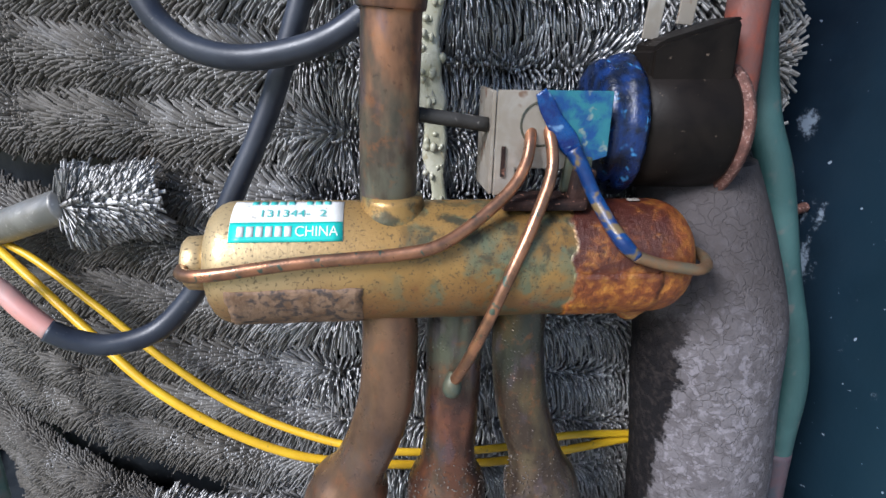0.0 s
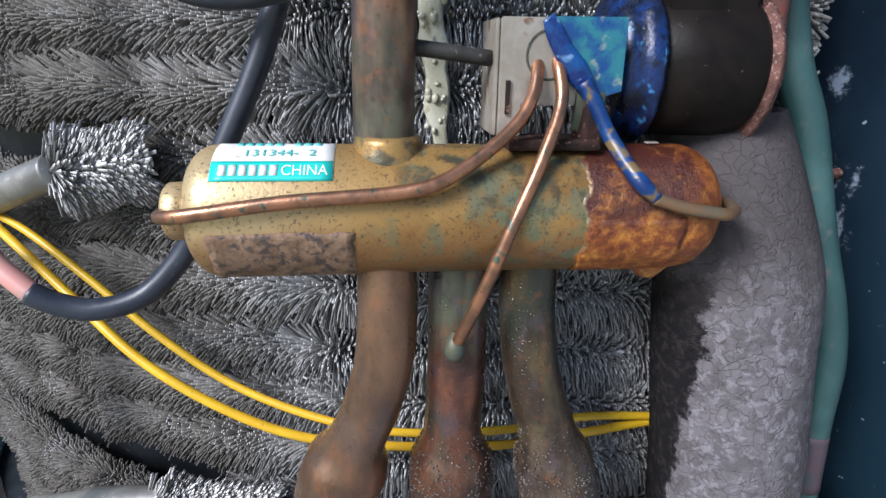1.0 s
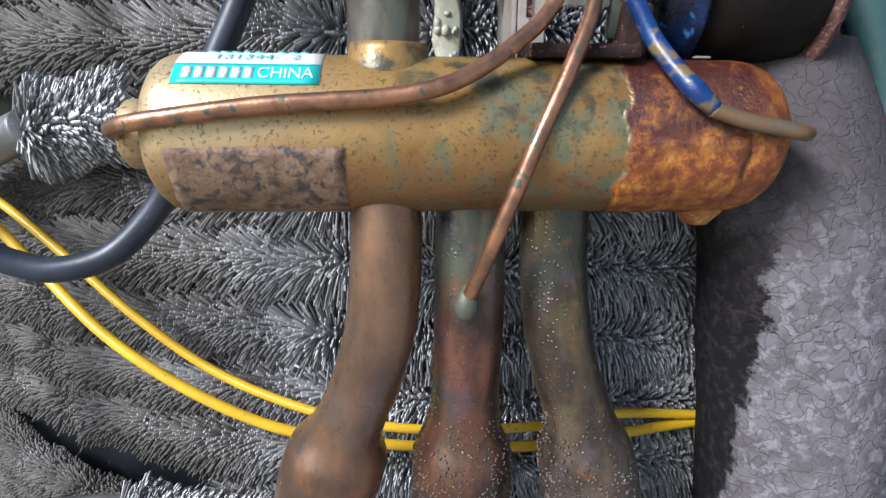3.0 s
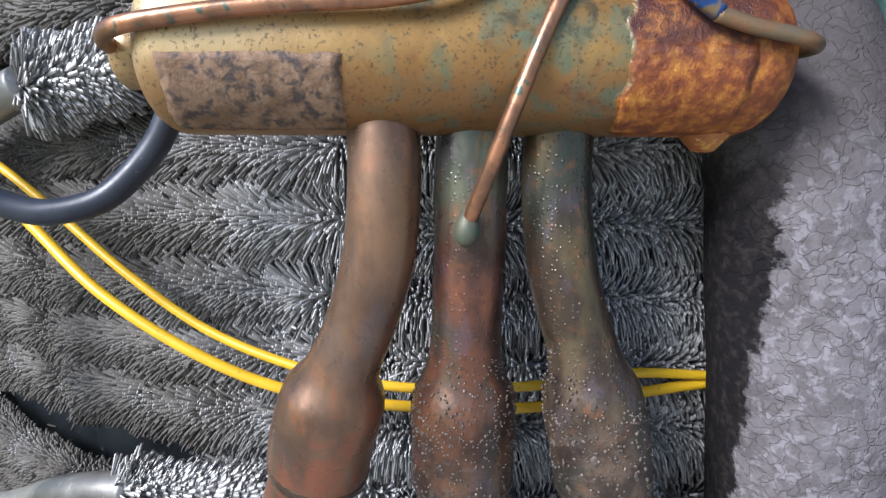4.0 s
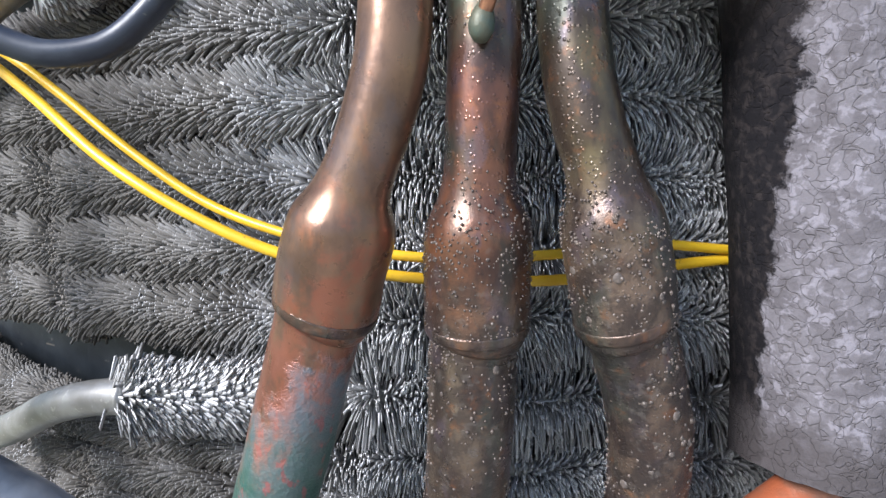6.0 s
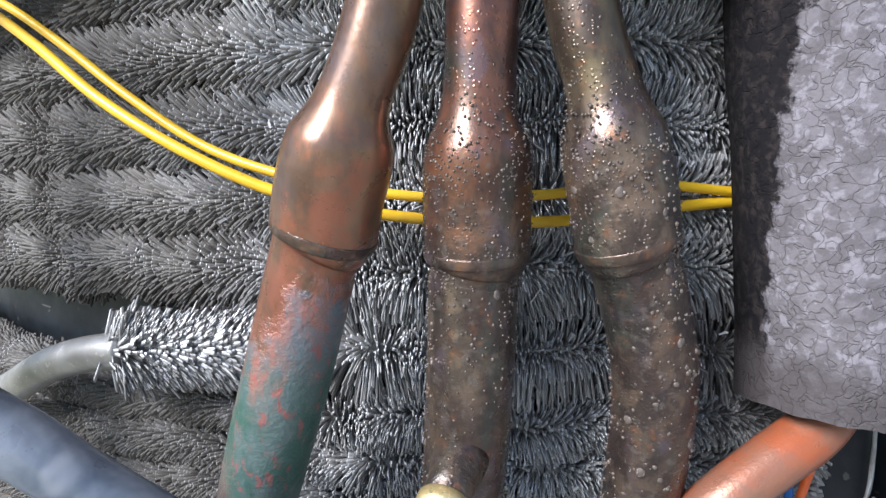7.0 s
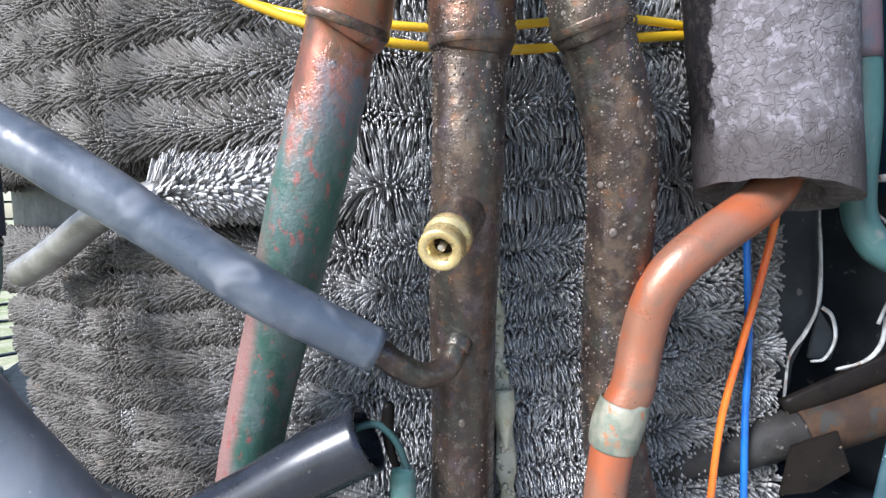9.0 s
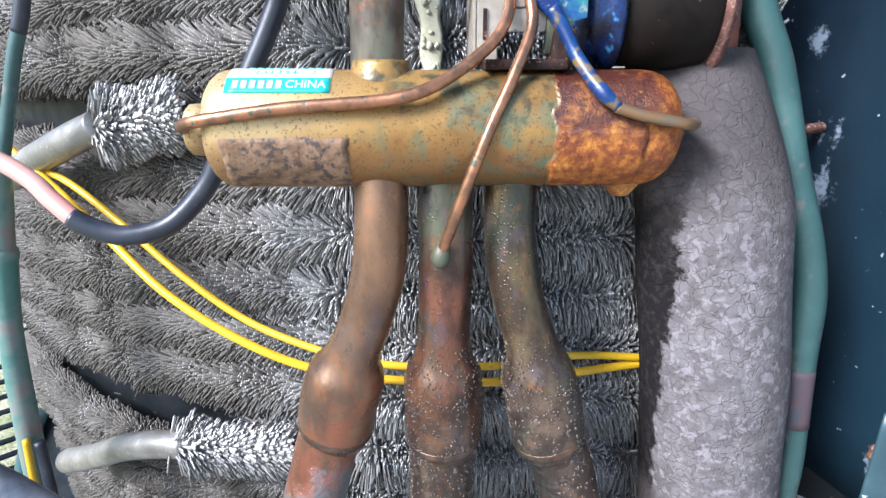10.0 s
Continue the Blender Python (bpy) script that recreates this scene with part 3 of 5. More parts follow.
def wall_sheet(name, plan, z0, z1, thick, material, parent=None, label="", rows=14):
    """An upright bent sheet that follows a line in plan."""
    line = spline(plan, 6)
    tang = np.gradient(line, axis=0)
    tang /= np.linalg.norm(tang, axis=1)[:, None]
    back = line + np.stack([-tang[:, 1], tang[:, 0]], 1) * thick
    bm = bmesh.new()
    hs = np.linspace(z0, z1, rows)
    grid = [[bm.verts.new((*q, h)) for q in (*line, *back[::-1])] for h in hs]
    n = len(grid[0])
    for a, b in zip(grid, grid[1:]):
        for k in range(n):
            bm.faces.new((a[k], a[(k + 1) % n], b[(k + 1) % n], b[k]))
    bm.faces.new(grid[0][::-1])
    bm.faces.new(grid[-1])
    bmesh.ops.recalc_face_normals(bm, faces=bm.faces)
    return part(name, bm, material, parent, label)


def screw(at, way, parent, length=0.009):
    """A rusty pointed sheet-metal screw tip with its thread."""
    prof = []
    for k in range(9):
        s = k / 8 * length
        prof += [(s, 0.0017), (s + length / 16, 0.0024)]
    prof.append((length * 1.15, 0.0008))
    bm = lathe(prof, 14)
    bmesh.ops.transform(bm, matrix=Matrix.Translation(at) @ Vector(way).to_track_quat("X", "Z").to_matrix().to_4x4(), verts=bm.verts)
    return part("screw", bm, RUSTY, parent, "rusty screw tip")


def cabinet():
    cab = thing("cabinet_corner", "dark blue enamelled steel cabinet corner with white corrosion", "cabinet", kind="structure")
    wall_sheet("side_panel", [(0.118, 0.345), (0.143, 0.310), (0.168, 0.274), (0.181, 0.240), (0.190, 0.212), (0.205, 0.188), (0.235, 0.174), (0.30, 0.170)], 0.372, 0.80, 0.002, CABINET, cab)
    # dark sheet added where only the unlit cavity shows
    wall_sheet("cavity_backing", [(0.155, 0.330), (0.175, 0.300), (0.215, 0.255), (0.30, 0.21)], 0.222, 0.40, 0.002, DARK_METAL, cab)
    screw((0.1690, 0.2705, 0.5400), (-0.8, -0.45, -0.05), cab)
    screw((0.1865, 0.2205, 0.4045), (-0.6, -0.75, 0.1), cab)
    screw((0.172, 0.262, 0.648), (-0.8, -0.5, 0.0), cab, 0.007)
    rng = random.Random(4)
    line = [(0.146 + 0.030 * k / 7, 0.232 - 0.038 * k / 7, 0.376 + 0.03 * math.sin(k * 0.45) * (1 - k / 7) * 0.4 - 0.012 * k / 7 + rng.uniform(-0.001, 0.001), rng.uniform(0.0010, 0.0021)) for k in range(8)]
    part("corrosion_edge", sweep(line, 0.002, 8, 4, wobble=0.5), CRUST, cab, "white crusted sheet edge")
    lip = [(0.1300, 0.167, 0.2700, 0.0085), (0.1345, 0.166, 0.2980, 0.0085), (0.1395, 0.165, 0.3272, 0.0080), (0.1450, 0.165, 0.3611, 0.0078), (0.1485, 0.165, 0.3907, 0.0072), (0.1500, 0.165, 0.4189, 0.0064), (0.151, 0.165, 0.455, 0.005)]
    part("lip", sweep(lip, 0.01, 16, 6, flat=0.28), LIP, cab, "pale blue-green enamelled sheet lip")
    for z, x in ((0.3364, 0.1424), (0.3575, 0.1462), (0.3790, 0.1480)):
        bm = lathe([(-0.0004, 0.0012), (0.0, 0.0016), (0.0004, 0.0014)], 16, "Y")
        bmesh.ops.transform(bm, matrix=pose(x, 0.1626, z, -5, 0, -8), verts=bm.verts)
        part("rivet", bm, CRUST, cab)
    return cab


cabinet()
# cover added out of view, keeps overhead light off the coil
slab("unseen_top_cover", (1.5, 1.04, 0.02), (0.0, 0.92, 0.812), CABINET, "unseen dark blue steel cover, added to block light from above", "cabinet top", 0.004)


def folded_bracket():
    b = thing("folded_bracket", "black folded sheet bracket with white crusted edges", "bracket")
    web = [(0.0, 0.0), (0.0040, 0.109), (0.0230, 0.1085), (0.0235, 0.060), (0.0130, 0.036), (0.0095, 0.0)]
    part("web", plate(web, 0.0018, pose(0.1270, 0.2465, 0.2607, 0, 0, -2), 0.0004), DARK_METAL, b, smooth=False)
    tri = [(0.0, 0.0), (0.010, -0.001), (0.0125, 0.009), (0.0045, 0.0225)]
    part("gusset", plate(tri, 0.0016, pose(0.1450, 0.2440, 0.3000, 0, 0, -4), 0.0004), DARK_METAL, b, smooth=False)
    for edge, thick in (
        ([(0.1483, 0.243, 0.3668), (0.1493, 0.243, 0.3419), (0.1487, 0.243, 0.3243), (0.1434, 0.243, 0.3117), (0.1363, 0.243, 0.2989), (0.1343, 0.243, 0.2729), (0.1320, 0.243, 0.2570)], 0.0007),
        ([(0.1498, 0.242, 0.3232), (0.1539, 0.242, 0.3193), (0.1556, 0.242, 0.3092), (0.1515, 0.242, 0.3003), (0.1455, 0.242, 0.2991)], 0.0007),
        ([(0.1539, 0.238, 0.2963), (0.1656, 0.238, 0.3000), (0.1724, 0.238, 0.3074), (0.1739, 0.238, 0.3198)], 0.0008),
        ([(0.1619, 0.235, 0.3687), (0.1720, 0.235, 0.3590), (0.1765, 0.235, 0.3490), (0.1755, 0.235, 0.3360), (0.1690, 0.235, 0.3170)], 0.0007),
    ):
        part("crusted_edge", sweep(edge, thick, 8, 10, wobble=1.2), CRUST, b, "white crusted edge")
    part("rail", sweep([(0.1328, 0.239, 0.2774, 0.0062), (0.1530, 0.2385, 0.2870, 0.0064), (0.1745, 0.238, 0.2973, 0.0066), (0.205, 0.237, 0.312, 0.0066)], 0.006, 8, 4, flat=0.4), PLASTIC, b, "dark sheet rail")
    foot = [(0.0, 0.0), (0.0178, 0.0073), (0.0228, -0.0098), (0.0094, -0.0197), (-0.0043, -0.0222)]
    part("foot", plate(foot, 0.0016, pose(0.1280, 0.2240, 0.2682, 0, 0, -6), 0.0004), PLASTIC, b, smooth=False)

folded_bracket()


def louvre_guard():
    g = thing("louvre_guard", "thin dark horizontal louvres of the cabinet side", "louvre guard", kind="structure")
    a, b = Vector((-0.78, 0.25, 0)), Vector((-0.20, 0.93, 0))
    mid, way = (a + b) / 2, (b - a)
    yaw = math.degrees(math.atan2(way.y, way.x))
    for k in range(34):
        bm = block((way.length, 0.010, 0.0022), (mid.x, mid.y, 0.06 + 0.0185 * k), (0, 0, yaw))
        part("slat", bm, DARK_METAL, g, smooth=False)
    for s in (0.0, 1.0):
        q = a + way * s
        part("post", block((0.02, 0.02, 0.60), (q.x, q.y, 0.34), (0, 0, yaw), 0.002), CABINET, g, smooth=False)


louvre_guard()


# ---- spine-fin coil ----
# heights of the coil's turns: wide ones above, tighter ones below
WIDE_ROWS = (0.384, 0.4152, 0.4414, 0.4687, 0.4968, 0.5245, 0.5505, 0.578, 0.605, 0.6325, 0.660)
TIGHT_ROWS = (0.3555, 0.3375, 0.320, 0.3035, 0.287, 0.271, 0.255, 0.239)
rng = np.random.default_rng(7)


def boxes_mesh(name, base, tip, wide, thick, material, parent, label=""):
    """Many thin four-sided spines in one mesh, each from base to tip."""
    n = len(base)
    v = np.empty((n, 8, 3))
    for k, (sw, st) in enumerate(((-1, -1), (1, -1), (1, 1), (-1, 1))):
        off = wide * sw + thick * st
        v[:, k], v[:, 4 + k] = base + off, tip + off * 0.92
    quads = np.array([(0, 1, 5, 4), (1, 2, 6, 5), (2, 3, 7, 6), (3, 0, 4, 7), (4, 5, 6, 7)])
    idx = (np.arange(n)[:, None, None] * 8 + quads[None]).reshape(-1)
    me = bpy.data.meshes.new(name)
    me.vertices.add(n * 8)
    me.vertices.foreach_set("co", v.reshape(-1))
    me.loops.add(len(idx))
    me.loops.foreach_set("vertex_index", idx.astype(np.int32))
    me.polygons.add(n * 5)
    me.polygons.foreach_set("loop_start", np.arange(n * 5, dtype=np.int32) * 4)
    me.update(calc_edges=True)
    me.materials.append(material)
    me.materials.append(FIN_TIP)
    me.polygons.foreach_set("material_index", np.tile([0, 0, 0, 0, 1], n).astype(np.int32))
    ob = new(name, me)
    ob.parent = parent
    if label:
        tagged(ob, label)
    tagged(ob, kind="stuff")
    return ob


def unit(a):
    return a / np.linalg.norm(a, axis=-1, keepdims=True)


def wave(u, seed, n=5):
    r = np.random.default_rng(seed)
    return sum(np.sin(u * f + p) for f, p in zip(r.uniform(20, 160, n), r.uniform(0, 6.3, n))) / math.sqrt(n)


def fin_row(z, th0, th1, seed, parent, spread):
    step, nphi = 0.0022, 34
    nth = int((th1 - th0) * COIL_R / step)
    th = np.repeat(th0 + (np.arange(nth) + 0.5) * (th1 - th0) / nth, nphi)
    phi = np.tile(np.linspace(-112, 112, nphi), nth)
    # one turn of the helix drifts along the tube
    th = th + (phi / 360) * step / COIL_R + rng.normal(0, 0.0004, len(th)) / COIL_R
    ph = np.radians(phi + rng.normal(0, 2.2, len(th)) + 7 * wave(th, seed + 50))
    nrm = np.stack([np.sin(th), -np.cos(th), 0 * th], 1)
    tan = np.stack([np.cos(th), np.sin(th), 0 * th], 1)
    zed = np.array([0, 0, 1.0])
    side = np.clip((-0.24 - th) / 0.12, 0, 1)
    sag = 0.0016 * wave(th * 0.35, seed) - side * (0.004 if z < 0.33 else 0.0)
    mid = np.stack([COIL_X + COIL_R * np.sin(th), COIL_Y - COIL_R * np.cos(th), z + sag], 1)
    # fins combed downwards in the middle, and fanned apart where the strip was bent
    comb = np.exp(-((th + 0.02) / 0.16) ** 2)
    ph = ph - 0.26 * comb
    lean = 0.11 * wave(th * 0.7, seed + 9) + rng.normal(0, 0.055, len(th))
    # combed sideways along the tube left of the middle
    lean = lean - (0.34 + 0.10 * math.sin(seed * 2.3)) * np.clip((-0.11 - th) / 0.05, 0, 1) * np.clip((th + 0.385) / 0.05, 0, 1)
    for at in (-0.405 + 0.008 * math.sin(seed * 1.7), -0.105 + 0.02 * math.sin(seed * 2.9), 0.08 + 0.10 * math.sin(seed * 4.1)):
        lean = lean - 0.36 * np.exp(-(((th - at + 0.016) / 0.016) ** 2)) + 0.28 * np.exp(-(((th - at - 0.02) / 0.02) ** 2))
    out = unit(np.cos(ph)[:, None] * nrm + np.sin(ph)[:, None] * zed + lean[:, None] * tan)
    round_ = -np.sin(ph)[:, None] * nrm + np.cos(ph)[:, None] * zed
    reach = np.minimum(0.0122 / np.maximum(np.cos(ph), 0.05), (0.0172 - 0.0012 * np.abs(np.sin(ph))) * spread)
    reach = reach * (1 + 0.16 * comb * np.clip(-np.sin(ph), 0, 1))
    long = reach * (1 + rng.normal(0, 0.06, len(th)) + 0.05 * wave(th * 0.7, seed + 3))
    bent = rng.random(len(th)) < 0.05
    out = np.where(bent[:, None], unit(out + rng.normal(0, 0.5, out.shape)), out)
    base, tip = mid + out * 0.0042, mid + out * long[:, None]
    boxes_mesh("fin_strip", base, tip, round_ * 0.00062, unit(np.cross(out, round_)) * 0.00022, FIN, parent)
    line = [(COIL_X + COIL_R * math.sin(a), COIL_Y - COIL_R * math.cos(a), z) for a in np.linspace(th0, th1, 14)]
    part("tube", sweep(line, 0.0046, 10, 4), ALU_TUBE, parent)


def coil():
    c = thing("condenser_coil", "dusty grey aluminium spine-fin coil, rows of bristling fins", "condenser coil")
    for k, z in enumerate(TIGHT_ROWS[::-1] + WIDE_ROWS):
        cut = -0.86 if z > 0.33 else -0.66 + (0.33 - z) * 1.06
        if z in (0.384, 0.5505):
            # the strip ends here, at the bare tube ends
            cut = math.asin((-0.105 if z < 0.4 else -0.138) / COIL_R)
        fin_row(z, cut, 0.262, 92 + k, c, 1.14 if z > 0.36 else 0.80)
    # dark sheets added behind the rows in place of the unlit interior
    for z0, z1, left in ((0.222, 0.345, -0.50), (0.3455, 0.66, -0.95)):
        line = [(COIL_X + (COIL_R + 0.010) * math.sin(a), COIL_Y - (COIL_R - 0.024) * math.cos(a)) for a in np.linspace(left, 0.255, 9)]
        wall_sheet("dark_backing", line, z0, z1, 0.002, DARK_METAL, c)
    return c


COIL = coil()


def stub(points, start, end, seed, label):
    """A coil tube end: bare tube, and a burst of clean fins where the fin strip stops."""
    s = thing("coil_stub", label, "coil tube")
    part("tube", sweep(points, 0.0074, 20, 8), ALU_TUBE, s, "bare dull aluminium tube end")
    r = np.random.default_rng(seed)
    n = 3600
    u = r.random(n)
    a, b = np.array(start), np.array(end)
    mid = a + (b - a) * (u - 0.22 * r.random(n) ** 3)[:, None]
    ph = r.uniform(-2.1, 2.1, n)
    axis = unit(b - a)
    front = unit(np.cross(axis, (0, 0, 1.0)))
    front = front * -np.sign(front[1])
    out = 0.5 * np.cos(ph)[:, None] * front + np.sin(ph)[:, None] * np.array([0, 0, 1.35])
    round_ = unit(-np.sin(ph)[:, None] * front + np.cos(ph)[:, None] * np.array([0, 0, 1.0]))
    flare = (1.45 - 0.75 * np.clip(1 - u / 0.16, 0, 1))[:, None] + r.normal(0, 0.16, (n, 1))
    out = unit(out + flare * axis + r.normal(0, 0.07, (n, 3)))
    long = 0.0195 * (1 + r.normal(0, 0.09, n))
    boxes_mesh("fin_burst", mid + out * 0.004, mid + out * long[:, None], round_ * 0.00078, unit(np.cross(out, round_)) * 0.00024, FIN_CLEAN, s, "bright clean splayed aluminium fins")
    return s


stub([(-0.235, 0.262, 0.520), (-0.213, 0.252, 0.5285), (-0.195, 0.244, 0.5345), (-0.177, 0.238, 0.5410), (-0.160, 0.235, 0.547)], (-0.162, 0.2355, 0.5460), (-0.130, 0.2305, 0.5510), 3, "bare tube end above with a burst of bright fins")
stub([(-0.240, 0.262, 0.346), (-0.212, 0.252, 0.3580), (-0.185, 0.242, 0.3720), (-0.162, 0.235, 0.3800), (-0.140, 0.231, 0.3835)], (-0.143, 0.2315, 0.3830), (-0.092, 0.2245, 0.3870), 5, "bare bent tube end below with a burst of bright fins")


def glue_strip():
    g = thing("glue_strip", "yellowed knobbly glue strip on the fins", "glue strip")
    r = random.Random(8)
    pts = []
    for k in range(60):
        s = k / 59
        pts.append((-0.0085 + 0.0175 * s + r.uniform(-0.0006, 0.0006), 0.2185 + r.uniform(-0.0008, 0.0008), 0.640 - 0.40 * s, r.uniform(0.0030, 0.0050)))
    bm = sweep(pts, 0.004, 12, 2, flat=0.25, wobble=0.6)
    for _ in range(230):
        s = r.random()
        at = (-0.0085 + 0.0175 * s + r.uniform(-0.0042, 0.0042), 0.2172 + r.uniform(-0.0006, 0.0006), 0.640 - 0.40 * s)
        w = r.uniform(0.0006, 0.0015)
        bmesh.ops.create_icosphere(bm, subdivisions=1, radius=1.0, matrix=Matrix.Translation(at) @ Matrix.Diagonal((w, w * 0.7, w * r.uniform(0.8, 1.8), 1)))
    part("strip", bm, GLUE, g)
    part("drip", sweep([(0.0075, 0.2150, 0.2970, 0.0050), (0.0077, 0.2135, 0.2900, 0.0052), (0.0081, 0.2125, 0.2830, 0.0034), (0.0083, 0.2120, 0.2770, 0.0020), (0.0084, 0.2120, 0.2735, 0.0009)], 0.004, 14, 5), GLUE, g, "hardened pale glue drip")


glue_strip()


# ---- reversing valve ----
VM = pose(0.0025, 0.1802, 0.547, 0, 1.0, 7.6)
# the valve's fittings are laid out about this bench frame, and carried over with their true height
BENCH = pose(0.004, 0.1745, 0.5457, 0, 0, 7.6) @ Matrix.Diagonal((1.0, 1 / 0.98, 1 / 1.06, 1))
VALVE_R = 0.0188
valve = thing("reversing_valve", "weathered brassy reversing valve, rusted end, worn paper label", "valve", at=VM)


def vpart(name, bm, material, label="", smooth=True, world=True, parent=None):
    if world:
        bmesh.ops.transform(bm, matrix=BENCH.inverted(), verts=bm.verts)
    return part(name, bm, material, parent or valve, label, smooth)


def rounded(x0, x1, r, soft, n=7, sign=1):
    """Profile points of a rounded shoulder between x0 (radius r - soft) and x1 (radius r)."""
    return [(x0 + (x1 - x0) * (1 - math.cos(a)), r - soft + soft * math.sin(a)) for a in np.linspace(0, math.pi / 2, n)]


body_prof = [(-0.0755, 0.002)] + rounded(-0.0755, -0.0675, VALVE_R, 0.0085) + [(x, VALVE_R) for x in np.linspace(-0.06, 0.058, 20)]
body_prof += rounded(0.0755, 0.064, VALVE_R, 0.0105)[::-1] + [(0.0755, 0.002)]
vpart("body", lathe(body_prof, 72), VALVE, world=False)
vpart("end_cap", lathe([(-0.0830, 0.001), (-0.0830, 0.0072), (-0.0820, 0.0082), (-0.0750, 0.0086)], 40), VALVE, "brass end cap", world=False)
vpart("end_cap", lathe([(0.0750, 0.0080), (0.0770, 0.0078), (0.0778, 0.0068), (0.0778, 0.001)], 40), RUSTY, "rusted end cap", world=False)
# nub under the rusted end
vpart("drain_nub", lathe([(-0.0226, 0.0016), (-0.0222, 0.0030), (-0.0205, 0.0044), (-0.0185, 0.0062), (-0.014, 0.008)], 20, "Z"), RUST_ORANGE, "rusted nub", world=False).location = (0.060, -0.001, 0.0)
# collars where the pipes enter
vpart("collar", lathe([(0.010, 0.0116), (0.0160, 0.0104), (0.0180, 0.0098), (0.0198, 0.0094), (0.0214, 0.0091)], 40, "Z"), VALVE, "brazed brass collar", world=False).location = (-0.0205, -0.001, 0.0)


def on_body(bm, r):
    """Wraps a flat piece (x along, y up the girth from the front, z outwards) round the valve."""
    for v in bm.verts:
        a = v.co.y / VALVE_R
        rr = r + v.co.z
        v.co = Vector((v.co.x, -math.cos(a) * rr, math.sin(a) * rr))
    return bm


def sheet_grid(x0, x1, y0, y1, nx, ny, lift, ragged=0.0, seed=0):
    bm = bmesh.new()
    r = random.Random(seed)
    rows = []
    for j in range(ny + 1):
        rows.append([bm.verts.new((x0 + (x1 - x0) * i / nx + (r.uniform(-ragged, ragged) if i in (0, nx) else 0), y0 + (y1 - y0) * j / ny + (r.uniform(-ragged, ragged) if j in (0, ny) else 0), lift)) for i in range(nx + 1)])
    for a, b in zip(rows, rows[1:]):
        for k in range(nx):
            bm.faces.new((a[k], a[k + 1], b[k + 1], b[k]))
    grown = bmesh.ops.extrude_face_region(bm, geom=list(bm.faces))["geom"]
    for v in grown:
        if isinstance(v, bmesh.types.BMVert):
            v.co.z -= lift + 0.0003
    bmesh.ops.recalc_face_normals(bm, faces=bm.faces)
    return bm


def text_mesh(body, size):
    cu = bpy.data.curves.new("text", "FONT")
    cu.body, cu.size = body, size
    ob = bpy.data.objects.new("text", cu)
    scene.collection.objects.link(ob)
    me = bpy.data.meshes.new_from_object(ob.evaluated_get(bpy.context.evaluated_depsgraph_get()))
    bpy.data.objects.remove(ob)
    bm = bmesh.new()
    bm.from_mesh(me)
    bpy.data.meshes.remove(me)
    return bm


LX0, LX1, LY0, LY1 = -0.0665, -0.0350, 0.0125, 0.0300
paper = vpart("label", on_body(sheet_grid(LX0, LX1, LY0, LY1, 10, 14, 0.00022), VALVE_R), WHITE_LABEL, "white and turquoise paper label", world=False)
band = on_body(sheet_grid(LX0 + 0.0001, LX1 - 0.0001, LY0 - 0.00005, LY0 + 0.0062, 10, 6, 0.00034), VALVE_R)
vpart("label_band", band, TEAL_LABEL, "turquoise band", world=False, parent=paper)


def label_text(body, size, x, y, material, stretch=1.0):
    bm = text_mesh(body, size)
    for v in bm.verts:
        v.co = Vector((x + v.co.x * stretch, y + v.co.y, 0.0005))
    return vpart("lettering", on_body(bm, VALVE_R), material, world=False, parent=paper, smooth=False)


label_text("CHINA", 0.0046, LX0 + 0.0180, LY0 + 0.0015, WHITE_LABEL, 0.84)
label_text("131344-  2", 0.0042, LX0 + 0.0075, LY0 + 0.0082, INK_TEAL, 1.05)
for k in range(6):
    bar = on_body(sheet_grid(LX0 + 0.0022 + 0.0026 * k, LX0 + 0.0041 + 0.0026 * k, LY0 + 0.0015, LY0 + 0.0047, 2, 2, 0.0005), VALVE_R)
    vpart("letter_bar", bar, WHITE_LABEL, world=False, parent=paper)
for k in range(9):
    if k != 5:
        bar = on_body(sheet_grid(LX0 + 0.0050 + 0.0026 * k, LX0 + 0.0068 + 0.0026 * k, LY0 + 0.0145, LY0 + 0.0168, 2, 2, 0.0005), VALVE_R)
        vpart("letter_bar", bar, INK_TEAL, world=False, parent=paper)
vpart("label_residue", on_body(sheet_grid(-0.0680, -0.0300, -0.0215, -0.0015, 16, 12, 0.00030, 0.0004, 3), VALVE_R), RESIDUE, "brown flaking label residue", world=False)
rr = sheet_grid(0.0325, 0.0610, -0.0230, 0.0015, 16, 12, 0.00042, 0.0005, 6)
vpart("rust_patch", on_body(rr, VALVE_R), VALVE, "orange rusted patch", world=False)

# capillaries
vpart("capillary", sweep([(-0.0770, 0.1580, 0.5462), (-0.0745, 0.1510, 0.5474), (-0.0690, 0.1462, 0.5486), (-0.0600, 0.1452, 0.5500), (-0.0406, 0.1476, 0.5525), (-0.0253, 0.1497, 0.5536), (-0.0130, 0.1514, 0.5545), (-0.0021, 0.1530, 0.5565), (0.0076, 0.158, 0.5612), (0.0186, 0.1645, 0.5696), (0.0232, 0.169, 0.5765), (0.0246, 0.1735, 0.5832), (0.0248, 0.180, 0.5868)], 0.0018, 14, 8), CAPIL, "thin copper capillary")
vpart("capillary", sweep([(0.0296, 0.180, 0.5870), (0.0302, 0.1735, 0.5838), (0.0310, 0.169, 0.5745), (0.0260, 0.162, 0.5615), (0.0192, 0.1565, 0.5468), (0.0128, 0.1555, 0.5311), (0.0078, 0.158, 0.5182), (0.0040, 0.1625, 0.5085)], 0.00185, 14, 8), CAPIL, "thin copper capillary")
